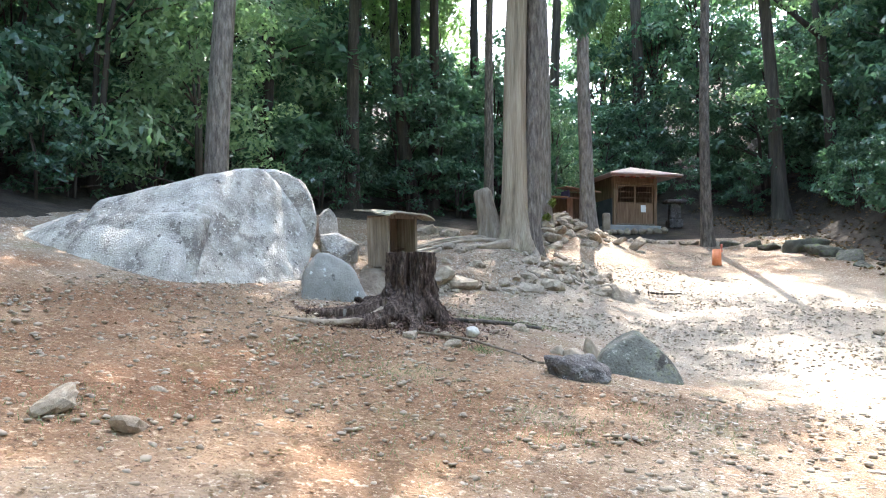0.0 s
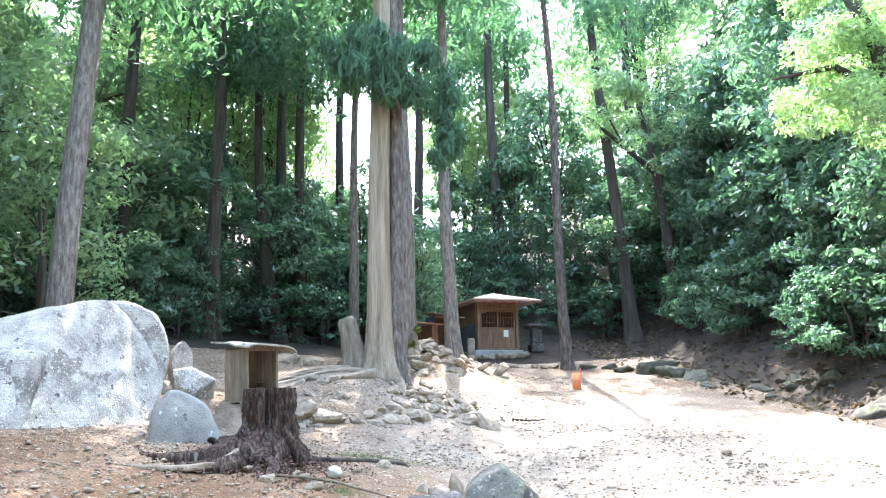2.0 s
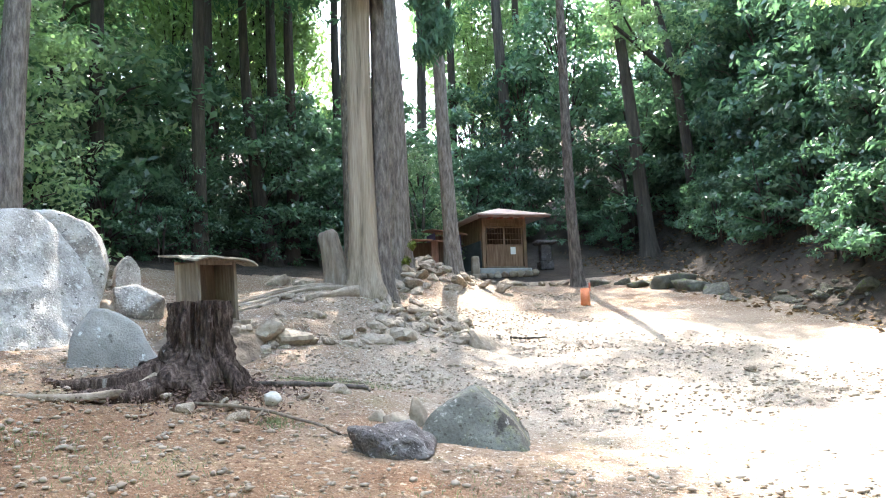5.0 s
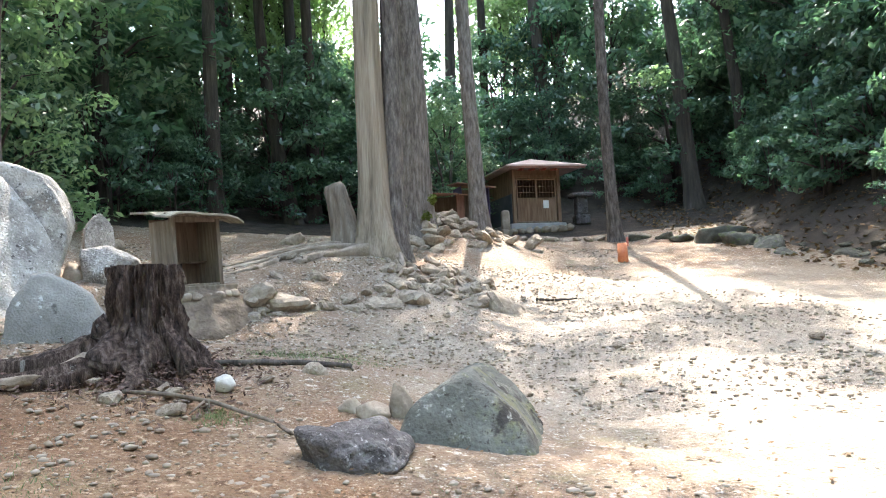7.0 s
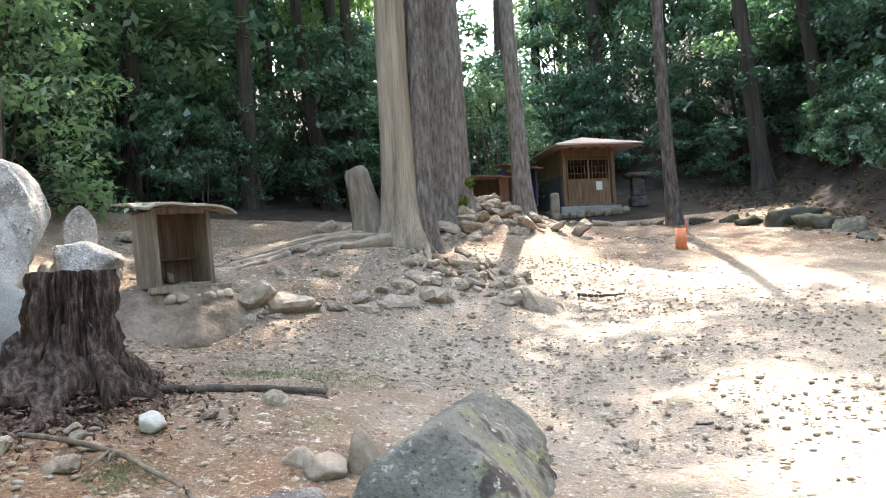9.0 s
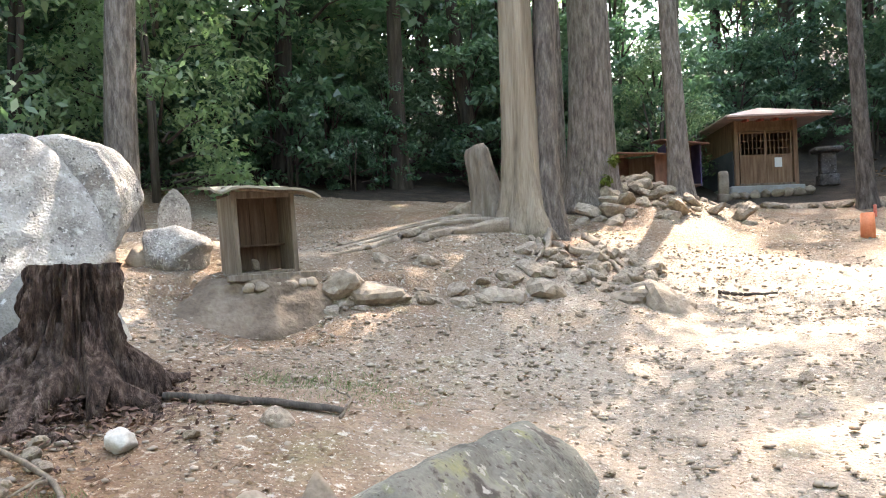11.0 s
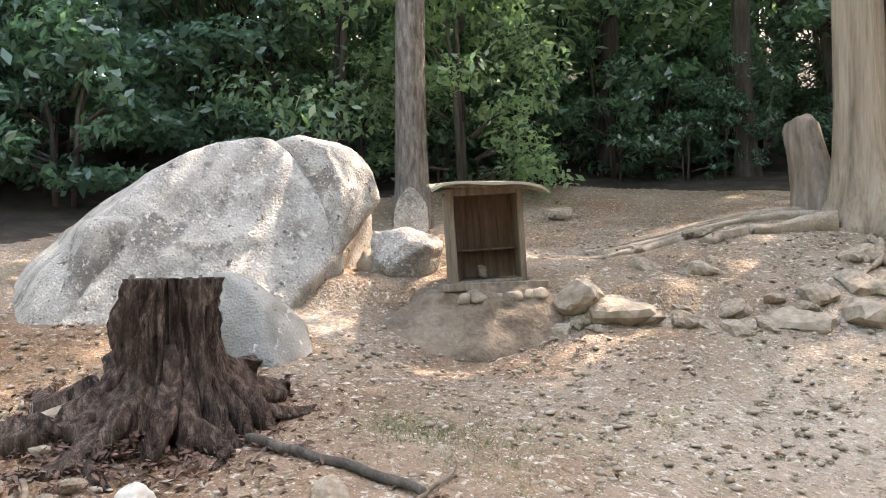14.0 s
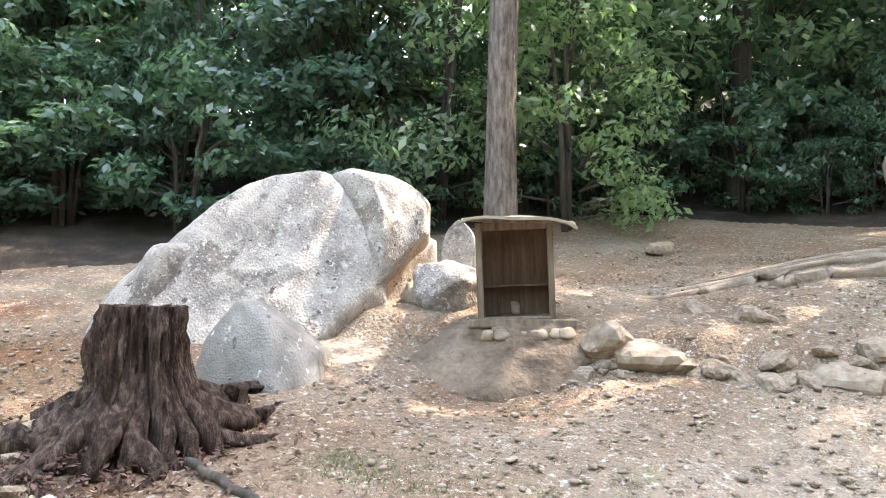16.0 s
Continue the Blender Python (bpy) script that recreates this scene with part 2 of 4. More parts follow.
EARTH = mat("brown_mound_earth", [(0.15, (0.085, 0.06, 0.042)), (0.5, (0.175, 0.128, 0.09)), (0.85, (0.29, 0.23, 0.17))], 3.0, 20, 0.95, 1.0, 0.05, coords="World")
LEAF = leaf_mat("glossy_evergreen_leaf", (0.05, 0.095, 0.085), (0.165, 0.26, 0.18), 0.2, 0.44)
# two paler copies of the leaf: sun on and through foliage put into colour
BRIGHTLEAF = leaf_mat("sun_tinted_leaf", (0.10, 0.155, 0.105), (0.25, 0.33, 0.20), 0.34, 0.52)
SUNLEAF = leaf_mat("backlight_tinted_leaf", (0.14, 0.19, 0.11), (0.34, 0.41, 0.23), 0.35, 0.62)
NEEDLE = leaf_mat("cedar_needle", (0.05, 0.10, 0.075), (0.125, 0.22, 0.13), 0.6, 0.4)
GRASS = leaf_mat("thin_grass", (0.09, 0.11, 0.055), (0.20, 0.215, 0.12), 0.7, 0.3)
SOILCLOD = leaf_mat("soil_clods", (0.23, 0.178, 0.132), (0.42, 0.355, 0.285), 0.95, 0.0)
DEBRIS = leaf_mat("reddish_bark_debris", (0.05, 0.028, 0.022), (0.19, 0.115, 0.09), 0.85, 0.1)
DEADLEAF = leaf_mat("dead_leaf", (0.09, 0.05, 0.03), (0.22, 0.14, 0.085), 1.0, 0.2)

# ---- helpers of this scene ----


def g(x, y):
    """Height of the ground; works on numbers and arrays."""
    x, y = np.asarray(x, float), np.asarray(y, float)
    cx, cy = np.clip(x, -14, 16), np.clip(y, -12, 34)
    z = 0.093 - 0.1094 * cx + 0.0706 * cy + 0.0082 * cx * cx + 0.00227 * np.maximum(cy, 0) ** 2
    for px, py, h, r in MOUNDS:
        z = z + h * np.exp(-((x - px) ** 2 + (y - py) ** 2) / (r * r))
    # low terrace edge that runs on from the small shrine
    t = (y - 13.05) - 0.62 * (x + 0.9)
    side = np.clip((2.2 - x) / 1.5, 0, 1) * np.clip((x + 3.2) / 0.8, 0, 1)
    z = z + 0.27 * side * np.clip(t / 0.28, 0, 1) * np.exp(-np.clip(t, 0, 40) / 3.5)
    # hillsides that close the clearing
    z = z + 0.55 * np.clip(x - 11.5 - 0.15 * np.clip(y - 16, -6, 20), 0, 22) + 0.38 * np.clip(y - 33 - 0.3 * np.clip(np.abs(x - 3) - 6, 0, 20) * -1, 0, 26) + 0.22 * np.clip(-13 - x, 0, 24)
    return z


MOUNDS = [(1.2, 17.6, 0.60, 2.4), (3.0, 12.6, -0.27, 2.2), (4.2, 15.2, -0.18, 1.3), (1.2, 10, 0.10, 1.2), (3.6, 9.2, -0.22, 1.7),
          (3.4, 22.6, 0.85, 2.2), (-2.0, 14.2, 0.28, 1.0), (-0.45, 12.65, -0.22, 0.85)]


def gz(x, y):
    return float(g(x, y))


def lattice(px, py, pz, seed):
    i = (np.floor(px).astype(np.int64) * 73856093) ^ (np.floor(py).astype(np.int64) * 19349663) ^ (np.floor(pz).astype(np.int64) * 83492791) ^ (seed * 2654435)
    i = (i ^ (i >> 13)) * 1274126177 & 0x7FFFFFFF
    return ((i ^ (i >> 16)) & 0xFFFF) / 65535.0


def vnoise(px, py, pz=0.0, seed=1):
    """Smooth value noise in 0..1 on arrays."""
    px, py, pz = np.broadcast_arrays(np.asarray(px, float), np.asarray(py, float), np.asarray(pz, float))
    fx, fy, fz = px - np.floor(px), py - np.floor(py), pz - np.floor(pz)
    sx, sy, sz = fx * fx * (3 - 2 * fx), fy * fy * (3 - 2 * fy), fz * fz * (3 - 2 * fz)
    out = 0
    for a in (0, 1):
        for b in (0, 1):
            for c in (0, 1):
                w = (sx if a else 1 - sx) * (sy if b else 1 - sy) * (sz if c else 1 - sz)
                out = out + w * lattice(px + a, py + b, pz + c, seed)
    return out


def fbm(px, py, pz=0.0, seed=1, octaves=4):
    out, amp = 0, 0.5
    for k in range(octaves):
        out = out + amp * (vnoise(px * 2 ** k, py * 2 ** k, pz * 2 ** k if not np.isscalar(pz) else pz, seed + k) - 0.5)
        amp *= 0.5
    return out


def mesh_of(name, verts, faces, material, smooth=True):
    me = bpy.data.meshes.new(name)
    me.from_pydata(np.asarray(verts).tolist(), [], np.asarray(faces).tolist() if isinstance(faces, np.ndarray) else faces)
    me.materials.append(material)
    me.polygons.foreach_set("use_smooth", [smooth] * len(me.polygons))
    me.update()
    return me


def child(ob, parent, label=""):
    ob.parent = parent
    if label:
        ob["label"] = label
    return ob


def part(name, bm, material, parent=None, label="", smooth=False):
    me = bpy.data.meshes.new(name)
    bm.normal_update()
    bm.to_mesh(me)
    bm.free()
    me.materials.append(material)
    me.polygons.foreach_set("use_smooth", [smooth] * len(me.polygons))
    ob = new(name, me)
    return child(ob, parent, label) if parent else ob


def thing(name, m, label, category, group="", kind=""):
    ob = new(name)
    ob.matrix_world = m
    return tagged(ob, label, category, group, kind)


def board(size, at, bevel=0.006, rot=(0, 0, 0), rough=0.0):
    bm = bmesh.new()
    bmesh.ops.create_cube(bm, size=1, matrix=pose(*at, *rot) @ Matrix.Diagonal((*size, 1)))
    if bevel:
        bmesh.ops.bevel(bm, geom=bm.edges[:], offset=min(bevel, min(size) * 0.3), segments=1, affect="EDGES")
    if rough:
        for v in bm.verts:
            v.co += Vector((random.uniform(-rough, rough), random.uniform(-rough, rough), random.uniform(-rough, rough)))
    return bm


_unit = {}


def unit_sphere(sub):
    if sub not in _unit:
        bm = bmesh.new()
        bmesh.ops.create_icosphere(bm, subdivisions=sub, radius=1)
        bm.verts.ensure_lookup_table()
        v = np.array([q.co[:] for q in bm.verts])
        f = [[q.index for q in p.verts] for p in bm.faces]
        bm.free()
        _unit[sub] = (v / np.linalg.norm(v, axis=1)[:, None], f)
    return _unit[sub]


def rock_mesh(name, material, planes, sub=3, soft=9.0, rough=0.05, seed=1, freq=1.6, smooth=True):
    """A stone cut by planes (normal, distance), its edges rounded, its faces uneven."""
    d, f = unit_sphere(sub)
    inv = np.zeros(len(d))
    for nx, ny, nz, dist in planes:
        nn = np.array((nx, ny, nz), float)
        nn /= np.linalg.norm(nn)
        inv += np.maximum(d @ nn / dist, 0) ** soft
    r = inv ** (-1 / soft)
    p = d * r[:, None]
    s = p * freq
    big = fbm(s[:, 0] + 9, s[:, 1] + 5, s[:, 2] + 3, seed, 3)
    small = fbm(s[:, 0] * 5 + 1, s[:, 1] * 5 + 2, s[:, 2] * 5 + 3, seed + 7, 3)
    p = p + d * (rough * 1.6 * big + rough * 0.8 * small)[:, None]
    return mesh_of(name, p, f, material, smooth)


def random_planes(rng, sx, sy, sz, n=16):
    out = []
    for _ in range(n):
        v = rng.normal(size=3)
        v /= np.linalg.norm(v)
        out.append((v[0] / sx, v[1] / sy, v[2] / sz, rng.uniform(0.7, 0.98) / math.sqrt((v[0] / sx) ** 2 + (v[1] / sy) ** 2 + (v[2] / sz) ** 2)))
    for ax in range(3):
        for sgn in (-1, 1):
            v = [0, 0, 0]
            v[ax] = sgn
            out.append((*v, 1.06 * (sx, sy, sz)[ax]))
    return out


def tube(points, radii, sides=10, seed=1, rough=0.06, flute=0.0, flutes=7):
    """A tapered limb along points; returns vertices and faces."""
    pts = [Vector(p) for p in points]
    verts, faces = [], []
    for i, p in enumerate(pts):
        d = (pts[min(i + 1, len(pts) - 1)] - pts[max(i - 1, 0)]).normalized()
        a = d.orthogonal().normalized() if abs(d.z) < 0.7 else (Vector((1, 0, 0)) - d * d.x).normalized()
        b = d.cross(a)
        for k in range(sides):
            th = 2 * math.pi * k / sides
            fl = flute * (radii[i] / radii[-1] - 1 if radii[-1] > 1e-4 else 0) if callable(flute) else flute
            rr = radii[i] * (1 + rough * math.sin(th * 3 + seed + i * 0.13) + rough * 0.7 * math.sin(th * 5 + seed * 2.1 + i * 0.31) + fl * math.sin(th * flutes + seed) * max(0.0, 1 - i / (0.35 * len(pts))))
            verts.append(p + (a * math.cos(th) + b * math.sin(th)) * rr)
    n = len(pts)
    for i in range(n - 1):
        for k in range(sides):
            k2 = (k + 1) % sides
            faces.append((i * sides + k, i * sides + k2, (i + 1) * sides + k2, (i + 1) * sides + k))
    faces.append(tuple(range(sides - 1, -1, -1)))
    faces.append(tuple((n - 1) * sides + k for k in range(sides)))
    return [v[:] for v in verts], faces


def joined(pieces):
    verts, faces = [], []
    for v, f in pieces:
        o = len(verts)
        verts += list(v)
        faces += [tuple(i + o for i in q) for q in f]
    return verts, faces


def leaf_cloud(rng, centres, radii, count, size, droop=0.2, shell=0.55, narrow=0.45, up=0.5):
    """Leaves as small bent diamonds strewn through clumps."""
    centres, radii = np.asarray(centres, float), np.asarray(radii, float)
    w = np.prod(radii, axis=1) ** (2 / 3)
    pick = rng.choice(len(centres), count, p=w / w.sum())
    d = rng.normal(size=(count, 3))
    d /= np.linalg.norm(d, axis=1)[:, None]
    rad = shell + (1 - shell) * rng.random(count) ** 0.7
    rad *= rng.uniform(0.8, 1.12, count)
    p = centres[pick] + d * radii[pick] * rad[:, None]
    nrm = d * 0.6 + rng.normal(size=(count, 3)) * 0.55 + np.array((0, 0, up))
    nrm /= np.linalg.norm(nrm, axis=1)[:, None]
    a = np.cross(nrm, rng.normal(size=(count, 3)))
    a /= np.linalg.norm(a, axis=1)[:, None]
    a[:, 2] -= droop
    b = np.cross(nrm, a)
    s = (size * rng.uniform(0.6, 1.4, count))[:, None]
    v = np.stack([p - a * s, p + b * s * narrow + nrm * s * 0.12, p + a * s, p - b * s * narrow + nrm * s * 0.12], 1).reshape(-1, 3)
    f = np.arange(count * 4).reshape(-1, 4)
    return v, f


def fast_mesh(name, v, f, material):
    me = bpy.data.meshes.new(name)
    n, k = len(f), f.shape[1]
    me.vertices.add(len(v))
    me.vertices.foreach_set("co", np.asarray(v, np.float32).ravel())
    me.loops.add(n * k)
    me.loops.foreach_set("vertex_index", np.asarray(f, np.int32).ravel())
    me.polygons.add(n)
    me.polygons.foreach_set("loop_start", np.arange(0, n * k, k, dtype=np.int32))
    me.materials.append(material)
    me.update(calc_edges=True)
    me.validate()
    return me


# ---- ground ----


def spaced(lo, a, b, hi, fine):
    """Coordinates that are close together between a and b and widen outside."""
    out = list(np.arange(a, b, fine))
    s, v = fine, b
    while v < hi:
        out.append(v)
        s *= 1.12
        v += s
    out.append(hi)
    s, v, low = fine, a, []
    while v > lo:
        s *= 1.12
        v -= s
        low.append(max(v, lo))
    return np.array(low[::-1] + out)


gx, gy = spaced(-900, -7, 9.5, 900, 0.075), spaced(-900, 2.0, 24, 900, 0.085)
X, Y = np.meshgrid(gx, gy)
Z = g(X, Y)
near = np.exp(-np.clip(np.maximum(np.abs(X - 2) - 10, np.abs(Y - 12) - 13), 0, 60) / 6)
Z = Z + near * (0.16 * fbm(X * 0.5, Y * 0.5, 0.5, 3, 3) + 0.05 * fbm(X * 2.2, Y * 2.2, 0.5, 8, 3) + 0.07 * np.abs(fbm(X * 4.5, Y * 4.5, 0.5, 12, 3)) + 0.055 * fbm(X * 8, Y * 8, 0.5, 15, 2))
V = np.stack([X, Y, Z], -1).reshape(-1, 3)
nx_, ny_ = len(gx), len(gy)
ii, jj = np.meshgrid(np.arange(ny_ - 1), np.arange(nx_ - 1), indexing="ij")
q0 = (ii * nx_ + jj).ravel()
F = np.stack([q0, q0 + 1, q0 + nx_ + 1, q0 + nx_], 1)
gme = fast_mesh("ground", V, F, GROUND)
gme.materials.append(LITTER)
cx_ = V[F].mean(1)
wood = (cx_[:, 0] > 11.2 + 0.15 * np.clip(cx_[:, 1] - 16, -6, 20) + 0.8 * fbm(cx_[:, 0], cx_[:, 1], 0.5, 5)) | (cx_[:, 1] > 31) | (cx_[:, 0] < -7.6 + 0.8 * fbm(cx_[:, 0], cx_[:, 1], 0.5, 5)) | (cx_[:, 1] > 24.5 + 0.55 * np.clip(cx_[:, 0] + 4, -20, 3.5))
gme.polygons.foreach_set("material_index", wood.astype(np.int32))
gme.polygons.foreach_set("use_smooth", [True] * len(gme.polygons))
ground = tagged(new("ground", gme), "sandy trodden soil of a forest clearing with pebbles", "ground", kind="structure")

# ---- standing trunks of the clearing ----


def trunk_points(x, y, top, lean=(0, 0), n=26, wob=0.05, seed=1, curve=0.0):
    z0 = gz(x, y) - 0.25
    pts = []
    for i in range(n):
        s = (i / (n - 1)) ** 1.5
        h = s * top
        pts.append((x + lean[0] * h + curve * h * h + wob * math.sin(h * 0.5 + seed), y + lean[1] * h + wob * math.cos(h * 0.43 + seed * 2), z0 + h))
    return pts


def trunk_radii(r, top, n=26, flare=0.7, tip=0.35):
    out = []
    for i in range(n):
        h = (i / (n - 1)) ** 1.5 * top
        out.append(r * (1 - (1 - tip) * h / top) * (1 + flare * math.exp(-h / 0.6)))
    return out


def whorl_crown(rng, top, base, reach, spacing=0.55, leaf=0.16, per=90):
    """Drooping cedar sprays round a stem from base to top, in local heights."""
    cs, rs = [], []
    h = base
    while h < top:
        s = (h - base) / (top - base)
        rr = reach * (1 - s) ** 0.45 * rng.uniform(0.75, 1.1) + 0.25
        n = int(5 + 3 * rr)
        for k in range(n):
            th = rng.uniform(0, 6.283)
            for q in (0.45, 0.8):
                cs.append((rr * q * math.cos(th), rr * q * math.sin(th), h - 0.25 * rr * q + rng.normal() * 0.15))
                rs.append((0.24 * rr + 0.22, 0.24 * rr + 0.22, 0.2 + 0.1 * rr))
        h += spacing
    return leaf_cloud(rng, cs, rs, len(cs) * per // 2, leaf, 0.5, 0.1, 0.28, 0.2)


def cedar(x, y, r, top, label, bark=BARK, lean=(0, 0), seed=1, crown=None, curve=0.0, flare=0.7, flute=0.0, sides=18, leaf=0.15):
    t = thing("cedar_tree", pose(x, y, gz(x, y)), label, "tree", "tall trees of the clearing")
    pts = [(p[0] - x, p[1] - y, p[2] - gz(x, y)) for p in trunk_points(x, y, top, lean, seed=seed, curve=curve)]
    v, f = tube(pts, trunk_radii(r, top, flare=flare), sides, seed, 0.05, flute, 5 + seed % 4)
    child(new("trunk", mesh_of("trunk", v, f, bark)), t)
    if crown:
        rng = np.random.default_rng(seed + 100)
        base, reach, per, *side = crown
        v, f = whorl_crown(rng, top + 1.5, base, reach, 0.8, leaf, int(per * 1.9))
        hh = v[:, 2]
        v[:, 0] += lean[0] * hh
        v[:, 1] += lean[1] * hh
        v[:, 0] += side[0] if side else 0
        child(new("crown", fast_mesh("crown", v, f, NEEDLE)), t)
    return t


# crowns stand above the view; reach and side shift are set to shade the clearing
main = cedar(1.70, 17.38, 0.285, 25, "large pale cedar trunk with stripped fibrous bark", PALEBARK, (0.0, 0), 3, (11.5, 3.3, 30, -2.2), flare=1.25, flute=0.12, sides=28)
cedar(2.08, 17.52, 0.205, 19, "grey cedar trunk grown beside the pale one", BARK, (-0.004, 0), 5, (13.0, 2.8, 28, 0.7), flare=1.1, flute=0.12, sides=24)
cedar(2.56, 21.6, 0.49, 21, "thick old cedar with mossy foot on the stone mound", BARK, (-0.005, 0), 6, (13, 2.9, 26, -0.9), flare=0.5, flute=0.08, sides=28)
cedar(1.42, 26.6, 0.19, 18, "slim cedar trunk beside the old cedar", BARK, (0.012, 0), 7, (11, 3.0, 26, -1.0))
cedar(4.42, 23.4, 0.235, 20, "straight cedar trunk on the retained stones", BARK, (-0.012, 0), 8, (13, 3.0, 30, 0.3))
cedar(8.66, 24.7, 0.185, 21, "slender grey cedar at the edge of the path", BARK, (-0.012, 0), 9, (15, 1.6, 20))
cedar(-5.15, 16.8, 0.28, 25, "lone cedar trunk behind the big boulder", BARK, (0.01, 0), 10, (10, 3.9, 34, 0.6), flare=0.45)
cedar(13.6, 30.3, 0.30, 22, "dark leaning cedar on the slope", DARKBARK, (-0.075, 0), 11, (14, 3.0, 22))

# the low tuft of needles that hangs round the middle trunks
rng = np.random.default_rng(5)
tuft = thing("cedar_branch_tuft", pose(2.0, 17.2, gz(2.0, 17.2) + 7.3), "dense green tuft of cedar sprays growing from the trunk", "branch")
cs = [(rng.normal() * 0.8, rng.normal() * 0.6 - 0.2, rng.uniform(-0.5, 1.1)) for _ in range(40)] + [(1.25 + rng.normal() * 0.18, 0.1, -1.9 + rng.random() * 1.7) for _ in range(7)]
v, f = leaf_cloud(rng, cs, [(0.36, 0.36, 0.42)] * len(cs), 16000, 0.085, 0.9, 0.1, 0.2, 0.1)
child(new("needles", fast_mesh("needles", v, f, NEEDLE)), tuft)
v, f = joined([tube([(0, 0.1, 0.3), (0.4 * math.cos(a), 0.4 * math.sin(a), 0.0), (0.8 * math.cos(a), 0.8 * math.sin(a), -0.2)], [0.05, 0.035, 0.015], 6, k) for k, a in enumerate(np.arange(0, 6.2, 0.7))])
child(new("twigs", mesh_of("twigs", v, f, DARKBARK)), tuft)

# broken snag at the foot of the pale cedar
snag = thing("snag", pose(1.0, 17.62, gz(1.0, 17.62)), "short broken grey dead trunk beside the cedar", "tree stump")
v, f = tube([(0.28, 0, -0.3), (0.2, 0, 0.0), (0.1, 0, 0.35), (0.0, 0, 0.8), (-0.07, 0, 1.1), (-0.1, 0, 1.2)], [0.55, 0.36, 0.26, 0.21, 0.2, 0.15], 18, 4, 0.16)
child(new("trunk", mesh_of("trunk", v, f, WOOD)), snag)

# ---- the big boulder ----
bol = rock_mesh("boulder", GRANITE, [(0.73, -0.55, 0.41, 0.59), (0.49, -0.73, 0.49, 0.85), (-0.14, -0.66, 0.73, 0.90), (-0.07, -0.51, 0.86, 0.98), (-0.22, -0.20, 0.95, 1.08), (0.00, 0.00, -1.00, 1.16), (-0.19, -0.86, 0.47, 1.21), (0.10, -0.16, 0.98, 1.27), (0.25, 0.04, 0.97, 1.41), (0.90, 0.18, -0.39, 1.44), (0.94, 0.17, 0.29, 1.45), (0.86, 0.13, 0.50, 1.50), (0.46, 0.72, 0.52, 1.52), (0.52, 0.00, 0.85, 1.54), (0.10, 0.98, 0.20, 1.54), (0.42, 0.60, 0.68, 1.55), (0.64, 0.60, 0.48, 1.58), (-0.28, -0.92, 0.28, 1.63), (0.52, 0.85, 0.02, 1.64), (0.66, 0.65, -0.38, 1.67), (0.71, 0.70, -0.03, 1.75), (-0.77, -0.41, 0.49, 1.82), (-0.96, 0.00, 0.29, 2.60), (-0.73, 0.64, 0.24, 2.68)], 6, 44, 0.10, 4, 0.9)
boulder = tagged(new("boulder", bol), "huge pale granite boulder blotched with lichen", "boulder")
boulder.matrix_world = pose(-3.55, 11.7, 2.15)
lobe = new("rear_lobe", rock_mesh("rear_lobe", GRANITE, [(0.59, 0.62, -0.52, 0.40), (0.34, 0.58, -0.74, 0.41), (0.20, -0.98, 0.10, 0.49), (0.95, 0.15, 0.26, 0.50), (0.73, 0.65, 0.22, 0.51), (0.57, 0.82, 0.02, 0.51), (0.84, 0.10, 0.54, 0.54), (0.67, 0.55, 0.50, 0.54), (0.97, 0.19, -0.14, 0.54), (0.44, 0.48, 0.76, 0.62), (0.24, 0.11, 0.96, 0.65), (0.47, -0.02, 0.88, 0.66), (0.06, -0.20, 0.98, 0.86), (-0.20, -0.19, 0.96, 0.88), (-0.98, 0.20, 0.00, 0.94), (-0.06, -0.43, 0.90, 0.96), (-0.29, 0.96, 0.00, 1.00), (0.00, 0.00, -1.00, 1.17)], 6, 30, 0.07, 11, 1.5))
child(lobe, boulder, "rounded granite lobe split off by a groove")
lobe.matrix_basis = pose(0.8, 1.35, 0.6)
tail = new("low_tail", rock_mesh("low_tail", GRANITE, [(0.00, 0.00, -1.00, 0.71), (-0.01, -0.09, 1.00, 0.79), (-0.34, -0.25, 0.90, 0.80), (-0.27, -0.67, 0.70, 1.07), (-0.29, 0.96, 0.00, 1.30), (-0.18, -0.91, 0.37, 1.34), (-0.96, 0.00, 0.29, 2.08), (1.00, 0.00, 0.00, 2.45)], 6, 24, 0.10, 13, 1.4))
child(tail, boulder, "low lichen-grey end of the boulder")
tail.matrix_basis = pose(-2.35, 0.6, -0.25)


def stone(x, y, sx, sy, sz, material, label, yaw=0, seed=1, sink=0.25, sub=4, name="stone", group="", rough=0.05, tilt=0, z=None):
    rng = np.random.default_rng(seed)
    ob = new(name, rock_mesh(name, material, random_planes(rng, sx, sy, sz, 22), sub, 30, rough * min(sx, sy, sz) * 4, seed, 1.1 / max(sx, sy, sz)))
    ob.matrix_world = pose(x, y, (gz(x, y) if z is None else z) + sz * (1 - 2 * sink), tilt, 0, yaw)
    return tagged(ob, label, "rock" if max(sx, sy) > 0.3 else "stone", group)


